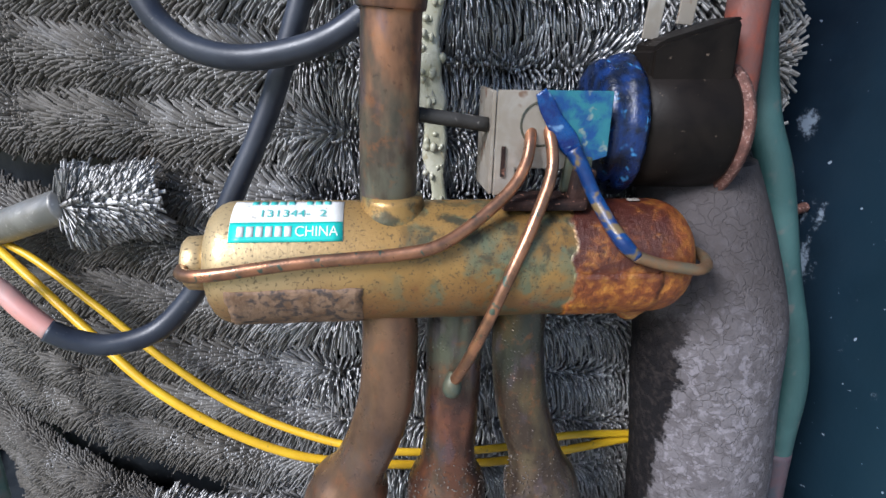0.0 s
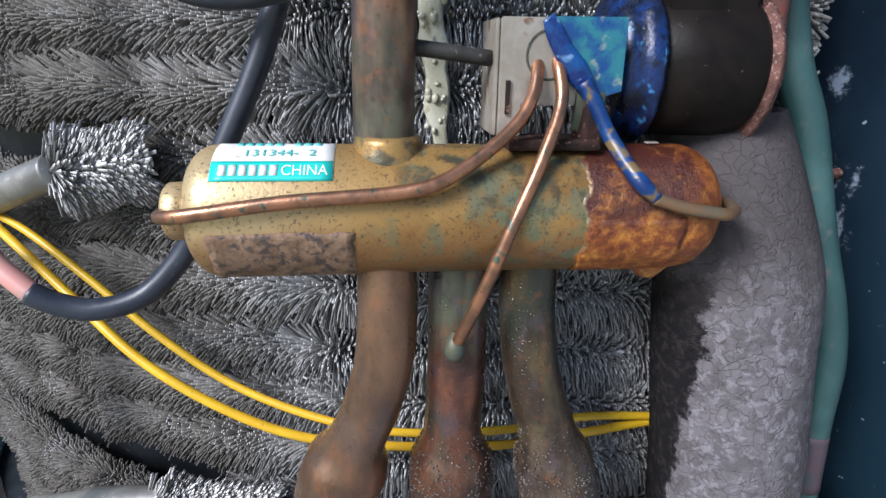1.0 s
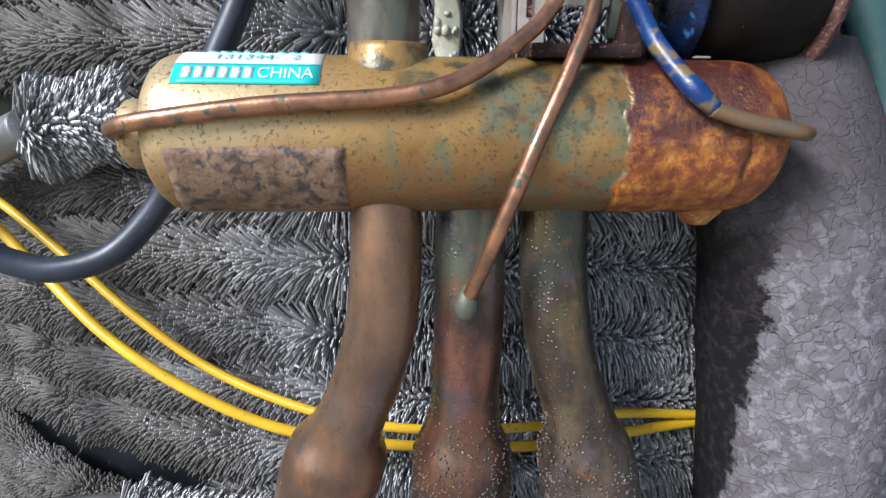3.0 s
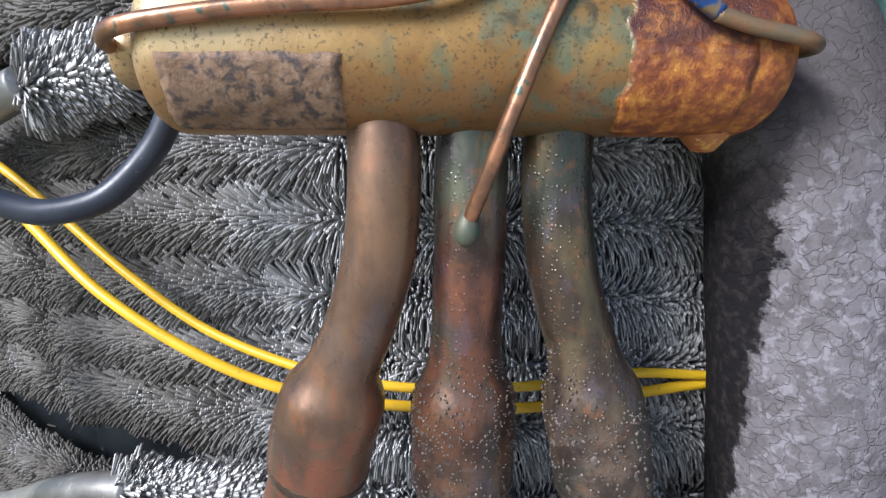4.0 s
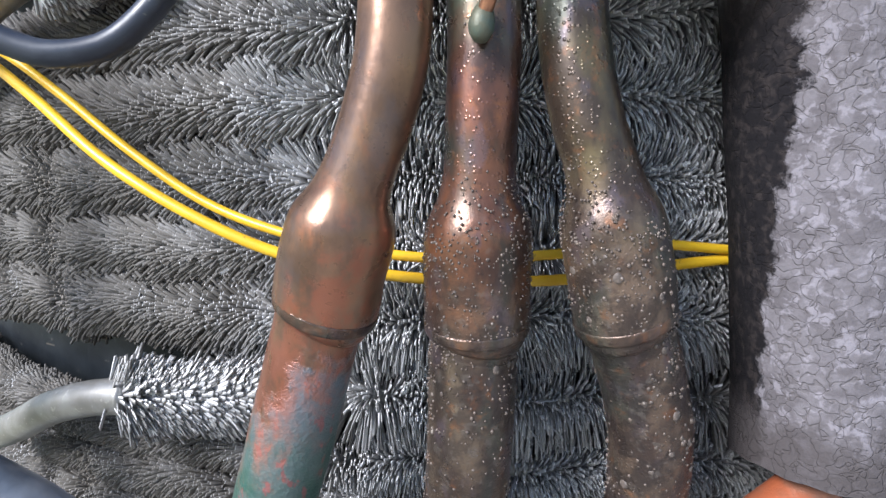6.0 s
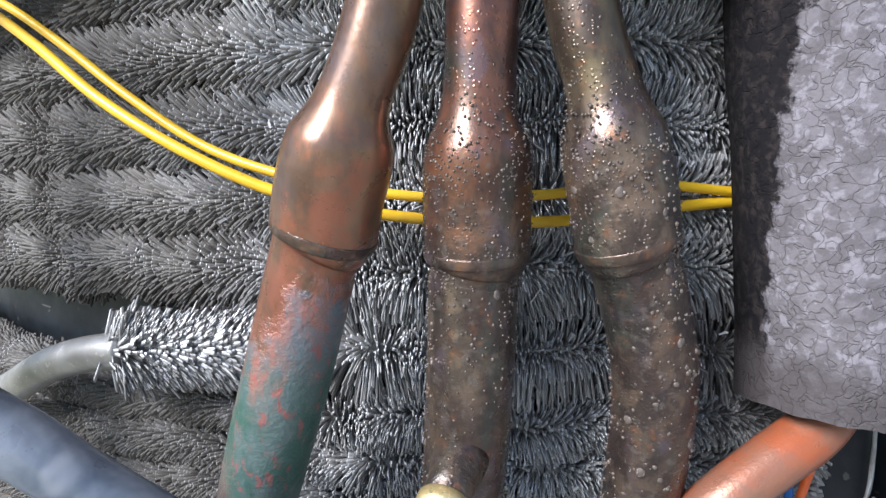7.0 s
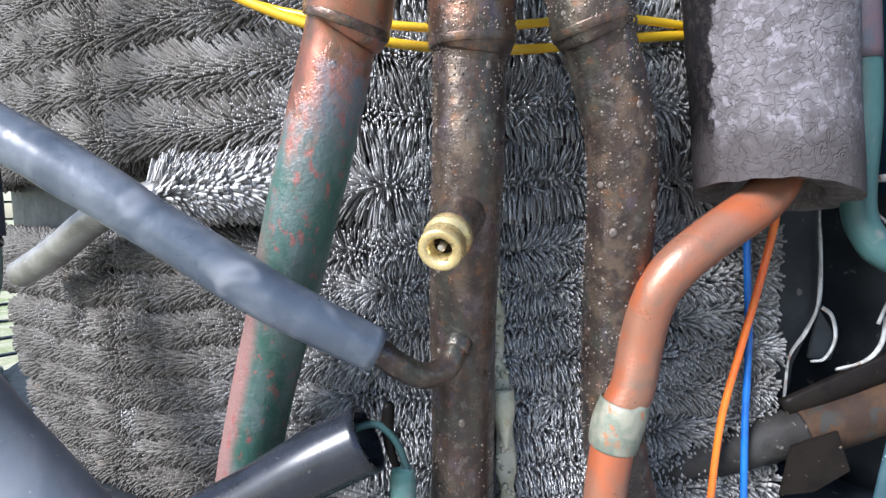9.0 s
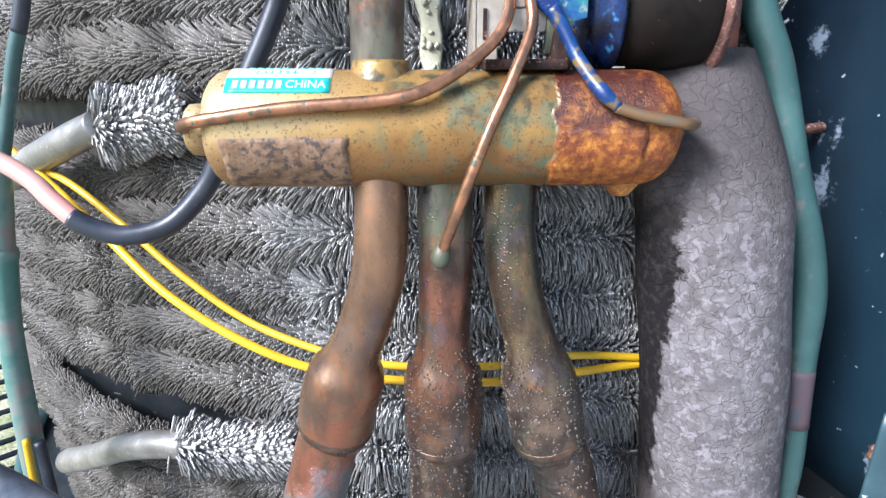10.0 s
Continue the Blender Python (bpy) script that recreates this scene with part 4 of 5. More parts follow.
vpart("capillary", sweep([(0.0500, -0.0203, 0.0075), (0.0580, -0.0207, 0.0050), (0.0660, -0.0207, 0.0035), (0.0715, -0.0198, 0.0025), (0.0765, -0.0155, 0.0020), (0.0795, -0.0080, 0.0020), (0.0790, 0.0010, 0.0020), (0.0765, 0.0020, 0.0020)], 0.0018, 14, 8), CAPIL_OLD, "tarnished capillary", world=False)
vpart("capillary_coating", sweep([(0.0325, -0.0063, 0.0364, 0.0023), (0.0363, -0.0079, 0.0300, 0.0021), (0.0400, -0.0105, 0.0226, 0.0021), (0.0435, -0.0160, 0.0155, 0.0021), (0.0465, -0.0196, 0.0110, 0.0023), (0.0505, -0.0205, 0.0073, 0.0018)], 0.002, 14, 7, wobble=0.25), BLUE_OLD, "blue painted capillary", world=False)
vpart("solder_blob", sweep([(0.0046, 0.1640, 0.5115, 0.0020), (0.0040, 0.1625, 0.5085, 0.0030), (0.0037, 0.1625, 0.5060, 0.0030), (0.0035, 0.1635, 0.5040, 0.0016)], 0.003, 14, 5), SOLDER, "green solder blob")

# pilot bracket and solenoid
bracket = vpart("bracket", plate([(0.0, 0.0), (0.0, 0.0295), (0.0340, 0.0295), (0.0340, 0.0120), (0.0210, 0.0080), (0.0065, 0.0080), (0.0065, 0.0)], 0.0012, pose(0.0142, 0.1725, 0.5660, 0, 0, 6), 0.0003), STEEL, "stained steel bracket", smooth=False)
vpart("bracket_flange", plate([(0.0, 0.0), (0.0, 0.0290), (0.0190, 0.0290), (0.0190, 0.0)], 0.0012, pose(0.0140, 0.1735, 0.5662, 0, 0, 99), 0.0003), STEEL, "rust-stained bent flange", smooth=False, parent=bracket)
vpart("slot", block((0.0012, 0.0008, 0.0085), (0.0167, 0.1724, 0.5760), (0, 0, 6)), DARKRUST, "dark slot", smooth=False, parent=bracket)
vpart("paint_smear", plate([(0.0125, 0.0297), (0.0342, 0.0298), (0.0343, 0.0118), (0.0235, 0.0085), (0.0208, 0.0150), (0.0185, 0.0225)], 0.0006, pose(0.0142, 0.1718, 0.5660, 0, 0, 6), 0.0002), BLUE_TEAL, "blue paint smeared over the plate", smooth=False, parent=bracket)
vpart("paint_run", sweep([(0.0265, 0.1722, 0.5955, 0.0020), (0.0290, 0.1722, 0.5920, 0.0034), (0.0318, 0.1722, 0.5870, 0.0036), (0.0350, 0.1722, 0.5820, 0.0034), (0.0385, 0.1725, 0.5775, 0.0018)], 0.003, 14, 5, flat=0.16, wobble=0.7), BLUE, "thick blue paint run", parent=bracket)
pilot = lathe([(0.0020, 0.0030), (0.0010, 0.0052), (0.0, 0.0060), (0.0010, 0.0070), (0.020, 0.0070)], 28, "Y")
bmesh.ops.transform(pilot, matrix=pose(0.0275, 0.1735, 0.5865, 0, 0, 6), verts=pilot.verts)
vpart("pilot_boss", pilot, PILOT, "tarnished pilot boss")
vpart("saddle", block((0.026, 0.014, 0.0030), (0.029, 0.1745, 0.5645), (0, 0, 7), 0.001), DARKRUST, "dark rusted saddle", smooth=False)
vpart("saddle_foot", block((0.007, 0.010, 0.012), (0.0405, 0.1760, 0.5690), (0, 8, 7), 0.0015), DARKRUST, smooth=False)
vpart("green_wedge", block((0.0085, 0.003, 0.011), (0.0395, 0.1755, 0.5725), (0, 4, 6), 0.001), SOLDER, "green corroded tab", smooth=False)

vpart("stay_rod", sweep([(-0.0110, 0.1765, 0.5882), (-0.002, 0.1765, 0.5872), (0.0120, 0.1775, 0.5855)], 0.0021, 12, 4), IRON_PIPE, "dark stay rod")

SM = pose(0.0700, 0.2030, 0.5835, 0, 0, 7.6)


def spart(name, bm, material, label="", smooth=True, parent=None):
    bmesh.ops.transform(bm, matrix=SM, verts=bm.verts)
    return vpart(name, bm, material, label, smooth, parent=parent)


solenoid = spart("solenoid_coil", lathe([(-0.0120, 0.018), (-0.0115, 0.0195), (0.0195, 0.0200), (0.0210, 0.0190)], 56), PLASTIC, "dusty black solenoid coil")
collar = lathe([(-0.0235, 0.0150), (-0.0230, 0.0185), (-0.0205, 0.0205), (-0.0185, 0.0195), (-0.0165, 0.0215), (-0.0130, 0.0222), (-0.0112, 0.0212), (-0.0105, 0.0190)], 56)
for v in collar.verts:
    v.co.z += 0.0010 * noise.noise(v.co * 220)
    v.co.y += 0.0010 * noise.noise(v.co * 200 + Vector((3, 1, 2)))
spart("coil_collar", collar, BLUE_DARK, "blue paint-streaked coil collar", parent=solenoid)
conn = plate([(-0.0095, 0.0), (-0.0095, 0.0235), (-0.0060, 0.0260), (0.0175, 0.0330), (0.0185, 0.0320), (0.0195, 0.0)], 0.016, pose(0, -0.0125, 0, 0, 0, 0), 0.0012)
spart("connector_block", conn, PLASTIC, "black moulded connector block", smooth=False, parent=solenoid)
for x, z in ((-0.0055, 0.0285), (0.0055, 0.0330)):
    spart("terminal", block((0.0055, 0.0009, 0.012), (x, -0.001, z + 0.0035), (0, 4, 0), 0.0003), STEEL, "flat metal spade terminal", smooth=False, parent=solenoid)
end = []
for k in range(28):
    a = 2 * math.pi * k / 28
    r = 0.0203 + 0.004 * max(0.0, math.cos(a - math.radians(250))) ** 2
    end.append((math.cos(a) * r, math.sin(a) * r))
em = plate(end, 0.0042, pose(0.0212, 0, 0, 0, 0, -90), 0.0012)
spart("end_plate", em, PINKRUST, "thick rusted end plate", parent=solenoid)
vpart("gap_pin", block((0.004, 0.002, 0.0006), (0.0600, 0.181, 0.5640), (0, 0, 7.6), 0.0004), STEEL, smooth=False, parent=solenoid)


# ---- pipes ----
def pipe(name, points, material, label, group="", segs=36, steps=8, wobble=0.0):
    p = thing(name, label, "pipe", group)
    part("tube", sweep(points, 0.009, segs, steps, wobble=wobble), material, p)
    return p


pipe("copper_pipe", [(-0.0192, 0.1790, 0.5600, 0.0087), (-0.0187, 0.1793, 0.5750, 0.0087), (-0.0180, 0.1797, 0.5930, 0.0087), (-0.0171, 0.1800, 0.6130, 0.0087), (-0.0168, 0.1801, 0.6205, 0.0087), (-0.0167, 0.1801, 0.6225, 0.0099), (-0.0160, 0.1803, 0.640, 0.0099), (-0.015, 0.181, 0.700, 0.0087), (-0.015, 0.181, 0.76, 0.0087)], COP_UP, "upright tarnished copper pipe rising from the valve")


def socket_pipe(points, ring, material, label):
    """A copper pipe that swells into a socket, with a bead at the socket's mouth."""
    p = pipe("copper_pipe", points, material, label, "three pipes under the valve", wobble=0.012)
    x, y, z, r = ring
    bm = bmesh.new()
    sweep([(x - way_x * 0.0018, y - way_y * 0.0018, z + 0.0018, r) for way_x, way_y in [ring_way]] + [(x, y, z, r + 0.0001)] + [(x + way_x * 0.0012, y + way_y * 0.0012, z - 0.0012, r - 0.0002) for way_x, way_y in [ring_way]], r, 36, 4, bm=bm)
    part("socket_bead", bm, COP_2, p, "dark brazed joint at the socket mouth")
    return p


ring_way = (-0.40, 0.16)
PAINT_LINE = [(-0.0195, 0.1770, 0.5450, 0.00890), (-0.0189, 0.1735, 0.5205, 0.00913), (-0.0206, 0.1718, 0.5000, 0.00925), (-0.0250, 0.1715, 0.4843, 0.00930), (-0.0288, 0.1718, 0.4750, 0.00925), (-0.0319, 0.1725, 0.4677, 0.01038), (-0.0343, 0.1735, 0.4609, 0.01383), (-0.0365, 0.1745, 0.4548, 0.01468), (-0.0394, 0.1762, 0.4464, 0.01476), (-0.0420, 0.1778, 0.4362, 0.01463), (-0.0443, 0.1786, 0.4320, 0.01230), (-0.0477, 0.1795, 0.4208, 0.01242), (-0.0526, 0.1805, 0.4047, 0.01259), (-0.0576, 0.1820, 0.3885, 0.01272), (-0.0646, 0.1850, 0.3683, 0.01272), (-0.0715, 0.1900, 0.3490, 0.01263), (-0.0787, 0.1960, 0.3300, 0.01255), (-0.0865, 0.2020, 0.3100, 0.01255), (-0.0950, 0.2070, 0.2850, 0.01255), (-0.1020, 0.2100, 0.2600, 0.01255), (-0.1100, 0.2120, 0.2230, 0.01255)]
PAINTED_PIPE = socket_pipe(PAINT_LINE, (-0.0420, 0.1778, 0.4357, 0.0148), PAINTED, "bent copper pipe with peeling green and red paint")
ring_way = (0.0, 0.12)
MIDDLE_LINE = [(0.0039, 0.1832, 0.5450, 0.00940), (0.0022, 0.1815, 0.5201, 0.00943), (0.0020, 0.1802, 0.5000, 0.00951), (0.0013, 0.1796, 0.4847, 0.00956), (0.0008, 0.1796, 0.4740, 0.00957), (0.0004, 0.1798, 0.4660, 0.01063), (0.0002, 0.1803, 0.4586, 0.01376), (-0.0000, 0.1810, 0.4519, 0.01467), (-0.0001, 0.1820, 0.4453, 0.01477), (-0.0004, 0.1831, 0.4296, 0.01458), (-0.0008, 0.1837, 0.4256, 0.01259), (-0.0016, 0.1845, 0.4204, 0.01263), (-0.0022, 0.1848, 0.4050, 0.01270), (-0.0030, 0.1852, 0.3897, 0.01273), (-0.0045, 0.1880, 0.3696, 0.01274), (-0.0058, 0.1925, 0.3500, 0.01270), (-0.0071, 0.1985, 0.3300, 0.01270), (-0.0080, 0.2035, 0.3100, 0.01270), (-0.0088, 0.2075, 0.2850, 0.01270), (-0.0100, 0.2080, 0.2600, 0.01270), (-0.0120, 0.2080, 0.2230, 0.01270)]
MIDDLE = socket_pipe(MIDDLE_LINE, (-0.0004, 0.1831, 0.4291, 0.0148), COP_2, "straight dark copper pipe with pale specks")
ring_way = (0.30, 0.16)
SWAN_LINE = [(0.0258, 0.1865, 0.5450, 0.00900), (0.0243, 0.1840, 0.5200, 0.00900), (0.0254, 0.1812, 0.5000, 0.00910), (0.0284, 0.1797, 0.4846, 0.00921), (0.0313, 0.1792, 0.4754, 0.00923), (0.0334, 0.1792, 0.4678, 0.01016), (0.0351, 0.1795, 0.4603, 0.01300), (0.0363, 0.1800, 0.4533, 0.01386), (0.0381, 0.1808, 0.4445, 0.01396), (0.0400, 0.1819, 0.4324, 0.01369), (0.0412, 0.1828, 0.4288, 0.01213), (0.0444, 0.1855, 0.4207, 0.01210), (0.0486, 0.1890, 0.4058, 0.01210), (0.0514, 0.1920, 0.3903, 0.01216), (0.0521, 0.1965, 0.3700, 0.01220), (0.0517, 0.2015, 0.3500, 0.01220), (0.0515, 0.2060, 0.3300, 0.01220), (0.0513, 0.2080, 0.3100, 0.01220), (0.0512, 0.2090, 0.2850, 0.01220), (0.0550, 0.2120, 0.2600, 0.01220), (0.0670, 0.2180, 0.2230, 0.01220)]
SWAN = socket_pipe(SWAN_LINE, (0.0400, 0.1819, 0.4319, 0.0139), COP_3, "swan-necked copper pipe crusted with pale scabs")


def beads(line_points, material, owner, count, seed, weight, big):
    """Hard little drops of mineral all over a pipe, thicker where weight(z) is high."""
    r = np.random.default_rng(seed)
    tmp = bmesh.new()
    bmesh.ops.create_icosphere(tmp, subdivisions=1, radius=1.0)
    ball = np.array([v.co[:] for v in tmp.verts])
    tris = [[v.index for v in f.verts] for f in tmp.faces]
    tmp.free()
    line = spline(line_points, 30)
    verts, faces = [], []
    while len(verts) < count:
        q = line[int(r.random() * (len(line) - 1))]
        if r.random() > weight(q[2]):
            continue
        a = r.uniform(-1.9, 1.9)
        s = 0.00022 + 0.00024 * r.random() ** 1.5 + (big(q[2]) * r.random() ** 5)
        at = q[:3] + q[3] * 1.006 * np.array([math.sin(a), -math.cos(a), 0.0])
        faces += [[k + len(ball) * len(verts) for k in f] for f in tris]
        verts.append(at + ball * s * np.array([1, 0.85, r.uniform(0.9, 1.3)]))
    me = bpy.data.meshes.new("bead_crust")
    me.from_pydata(np.concatenate(verts).tolist(), [], faces)
    me.materials.append(material)
    me.shade_smooth()
    ob = new("bead_crust", me)
    ob.parent = owner
    return tagged(ob, "fine hard mineral beads", kind="stuff")


def ease(z, lo, hi):
    return min(1.0, max(0.0, (z - lo) / (hi - lo)))


beads(MIDDLE_LINE, BEAD, MIDDLE, 1700, 12, lambda z: 0.02 + 0.98 * ease(z, 0.478, 0.455) * (1 - 0.6 * ease(z, 0.425, 0.39)), lambda z: 0.0003 * ease(z, 0.44, 0.41))
beads(SWAN_LINE, BEAD, SWAN, 1700, 13, lambda z: 0.03 + 0.97 * ease(z, 0.480, 0.455) * (1 - 0.3 * ease(z, 0.425, 0.39)), lambda z: 0.0002 + 0.0004 * ease(z, 0.45, 0.42))


def scabs(line_points, owner, count, seed, top, low):
    """Flat mineral scabs, larger than the beads, stuck on the front of a pipe."""
    r = random.Random(seed)
    line = [q for q in spline(line_points, 20) if low < q[2] < top]
    bm = bmesh.new()
    for _ in range(count):
        q = line[int(r.random() * len(line))]
        a = r.uniform(-1.2, 1.2)
        out = Vector((math.sin(a), -math.cos(a), 0.0))
        w = 0.0005 + 0.0010 * r.random() ** 3
        m = Matrix.Translation(Vector(q[:3]) + out * q[3] * 1.004) @ out.to_track_quat("Z", "Y").to_matrix().to_4x4() @ Matrix.Diagonal((w, w * r.uniform(0.8, 1.5), w * 0.45, 1))
        made = bmesh.ops.create_icosphere(bm, subdivisions=2, radius=1.0, matrix=m)["verts"]
        for v in made:
            v.co += out * (w * 0.35 * noise.noise(v.co * 1800))
    ob = part("scab_crust", bm, SCAB, owner, "flat pale mineral scabs")
    tagged(ob, kind="stuff")


scabs(SWAN_LINE, SWAN, 90, 31, 0.455, 0.29)
scabs(MIDDLE_LINE, MIDDLE, 40, 32, 0.42, 0.27)


def service_port():
    s = thing("service_port", "brass service port with an open threaded mouth", "valve port")
    m = Matrix.Translation((-0.0069, 0.1728, 0.3685)) @ Vector((-0.0048, -0.0190, -0.0078)).to_track_quat("X", "Z").to_matrix().to_4x4()
    for name, prof, mat, lab in (
        ("stem", [(-0.010, 0.0086), (-0.004, 0.0080), (0.000, 0.0074), (0.003, 0.0068), (0.0095, 0.0066)], COP_2, "dark brazed stem"),
        ("shank", [(0.0085, 0.0066), (0.0090, 0.0076), (0.0132, 0.0077), (0.0138, 0.0066), (0.0150, 0.0066)], BRASS, ""),
        ("mouth", [(0.0150, 0.0066), (0.0153, 0.0071), (0.0159, 0.0068), (0.0164, 0.0071), (0.0169, 0.0068), (0.0174, 0.0071), (0.0206, 0.0070), (0.0212, 0.0064), (0.0210, 0.0044), (0.0195, 0.0036), (0.0150, 0.0034)], BRASS, "bright threaded brass mouth"),
        ("core_pin", [(0.0140, 0.0012), (0.0188, 0.0012), (0.0192, 0.0008)], STEEL, "small steel valve pin"),
        # dark disc puts the shade of the bore into the mouth
        ("mouth_shade", [(0.0152, 0.0036), (0.0156, 0.0034), (0.0158, 0.0002)], DARKRUST, "dark disc standing for shade inside the mouth"),
    ):
        bm = lathe(prof, 32)
        bmesh.ops.transform(bm, matrix=m, verts=bm.verts)
        part(name, bm, mat, s, lab)


service_port()

branch = thing("branch_tube", "dark copper branch tube in a grey vinyl sleeve", "tube")
part("tube", sweep([(-0.0520, 0.1630, 0.3380), (-0.0344, 0.1670, 0.3271), (-0.0290, 0.1690, 0.3222), (-0.0205, 0.1750, 0.3160), (-0.0128, 0.1820, 0.3168), (-0.0095, 0.1880, 0.3225), (-0.0078, 0.1960, 0.3265)], 0.0046, 20, 8), COP_2, branch)
part("collar", sweep([(-0.0098, 0.1865, 0.3210, 0.0050), (-0.0088, 0.1890, 0.3235, 0.0057), (-0.0080, 0.1920, 0.3255, 0.0052)], 0.005, 18, 3), COP_2, branch)
part("sleeve", sweep([(-0.230, 0.158, 0.4440, 0.0083), (-0.1900, 0.156, 0.4250, 0.0083), (-0.1483, 0.155, 0.4020, 0.0083), (-0.1226, 0.156, 0.3861, 0.0087), (-0.0969, 0.157, 0.3684, 0.0081), (-0.0768, 0.159, 0.3541, 0.0084), (-0.0565, 0.162, 0.3403, 0.0080), (-0.0344, 0.167, 0.3271, 0.0074)], 0.0083, 28, 10, wobble=0.06, hollow=0.004), GREY, branch, "grey vinyl sleeve")


# ---- insulation and pipes beside the cabinet ----
def insulation():
    f = thing("pipe_insulation", "grey weathered foam pipe insulation with cracked skin", "pipe insulation")
    bm = bmesh.new()
    rows, segs = 60, 64
    grid = []
    for j in range(rows + 1):
        s = j / rows
        z = 0.3730 + (0.5720 - 0.3730) * s
        cx = 0.1127 - 0.010 * s - 0.0085 * s * s
        cy = 0.2100 - 0.002 * math.sin(s * math.pi) + 0.004 * s + 0.013 * max(0, (s - 0.7) / 0.3) ** 1.5
        ring = []
        for k in range(segs):
            a = 2 * math.pi * k / segs
            r = 0.0280 + 0.0010 * noise.noise(Vector((math.cos(a) * 1.6, math.sin(a) * 1.6, z * 26))) - 0.0070 * max(0, (s - 0.72) / 0.28) ** 1.5
            # the lower end is cut a little askew
            zz = z - (0.0055 * math.sin(a) + 0.004 * math.cos(a) + 0.0012 * noise.noise(Vector((a * 3, 0, 1)))) * (1 - s) ** 6
            ring.append(bm.verts.new((cx + r * math.cos(a), cy + r * math.sin(a) * 1.02, zz)))
        grid.append(ring)
    for a, b in zip(grid, grid[1:]):
        for k in range(segs):
            bm.faces.new((a[k], a[(k + 1) % segs], b[(k + 1) % segs], b[k]))
    bmesh.ops.recalc_face_normals(bm, faces=bm.faces)
    for name, ring, dz, cx in (("lower_end", grid[0], 0.012, 0.1127), ("upper_end", grid[-1], -0.008, 0.0942)):
        eb = bmesh.new()
        outer = [eb.verts.new(v.co) for v in ring]
        inner = [eb.verts.new((cx * 0.4 + v.co.x * 0.6, 0.211 * 0.4 + v.co.y * 0.6, v.co.z + dz * 0.08)) for v in ring]
        deep = [eb.verts.new((v.co.x, v.co.y, v.co.z + dz)) for v in inner]
        for r0, r1 in ((outer, inner), (inner, deep)):
            for k in range(segs):
                eb.faces.new((r0[k], r0[(k + 1) % segs], r1[(k + 1) % segs], r1[k]))
        eb.faces.new(deep)
        bmesh.ops.recalc_face_normals(eb, faces=eb.faces)
        part(name, eb, FOAM_CUT, f, "torn dark foam end")
    part("skin", bm, FOAM, f, "cracked grey skin with a dark bare seam")


insulation()

suction = pipe("copper_pipe", [(0.1170, 0.2090, 0.395, 0.0082), (0.1140, 0.2070, 0.383, 0.0082), (0.1032, 0.2010, 0.3712, 0.0082), (0.0870, 0.1955, 0.3615, 0.0081), (0.0722, 0.1915, 0.3515, 0.0080), (0.0640, 0.1918, 0.3415, 0.0079), (0.0605, 0.1930, 0.3320, 0.0079), (0.0579, 0.1940, 0.3194, 0.0079), (0.0548, 0.1930, 0.3050, 0.0079), (0.0500, 0.1930, 0.2942, 0.0079), (0.0462, 0.1930, 0.2758, 0.0079), (0.0440, 0.193, 0.258, 0.0079), (0.0425, 0.193, 0.223, 0.0079)], ORANGE, "orange oxidised copper pipe bending down out of the foam")
part("coupling", sweep([(0.0522, 0.1930, 0.2995, 0.0081), (0.0519, 0.1930, 0.2985, 0.0091), (0.0490, 0.1930, 0.2900, 0.0095), (0.0475, 0.1930, 0.2835, 0.0089), (0.0472, 0.1930, 0.2820, 0.0081)], 0.009, 32, 4), COUPLING, suction, "greenish brazed coupling")
pipe("copper_pipe", [(0.0985, 0.214, 0.556, 0.0066), (0.0985, 0.214, 0.575, 0.0066), (0.0978, 0.213, 0.600, 0.0066), (0.0968, 0.213, 0.6227, 0.0066), (0.0962, 0.212, 0.66, 0.0066), (0.097, 0.212, 0.72, 0.0066)], RED_COP, "red oxidised copper pipe entering the foam")

teal = pipe("teal_pipe", [(0.0990, 0.232, 0.70, 0.0062), (0.1070, 0.228, 0.63, 0.0062), (0.1150, 0.2255, 0.5900, 0.0062), (0.1237, 0.2225, 0.5653, 0.0062), (0.1330, 0.2195, 0.5276, 0.0064), (0.1405, 0.2165, 0.5000, 0.0066), (0.1440, 0.2145, 0.4780, 0.0066), (0.1440, 0.2130, 0.4560, 0.0062), (0.1435, 0.2110, 0.4350, 0.0060), (0.1440, 0.2090, 0.4042, 0.0058), (0.1420, 0.2080, 0.3694, 0.0058), (0.1455, 0.2060, 0.3560, 0.0058), (0.1500, 0.2045, 0.3505, 0.0058), (0.1570, 0.2025, 0.3475, 0.0058), (0.1700, 0.199, 0.3465, 0.0058), (0.1900, 0.193, 0.3465, 0.0058)], TEAL, "teal painted pipe bent into a hook", segs=24)
part("worn_band", sweep([(0.1437, 0.2123, 0.447, 0.0064), (0.1435, 0.2112, 0.436, 0.0064), (0.1437, 0.2100, 0.422, 0.0062)], 0.006, 24, 4), BAND, teal, "band with worn paint")

pipe("iron_pipe", [(0.050, 0.240, 0.2475, 0.0105), (0.0690, 0.240, 0.2515, 0.0105), (0.0989, 0.240, 0.2573, 0.0105), (0.1306, 0.240, 0.2658, 0.0105), (0.1400, 0.240, 0.2683, 0.0105)], IRON_PIPE, "grey speckled iron pipe lying across the base", wobble=0.04)
ip = pipe("iron_pipe", [(0.1400, 0.240, 0.2683, 0.0108), (0.1545, 0.240, 0.2721, 0.0114), (0.1750, 0.240, 0.2796, 0.0114), (0.21, 0.240, 0.292, 0.0114)], RUST_PIPE, "rusty brown pipe elbow joined to the iron pipe")


# ---- cables ----
def cable(name, label, runs, group=""):
    c = thing(name, label, "cable", group)
    for pname, pts, r, mat, lab in runs:
        part(pname, sweep(pts, r, 16, 8), mat, c, lab)
    return c


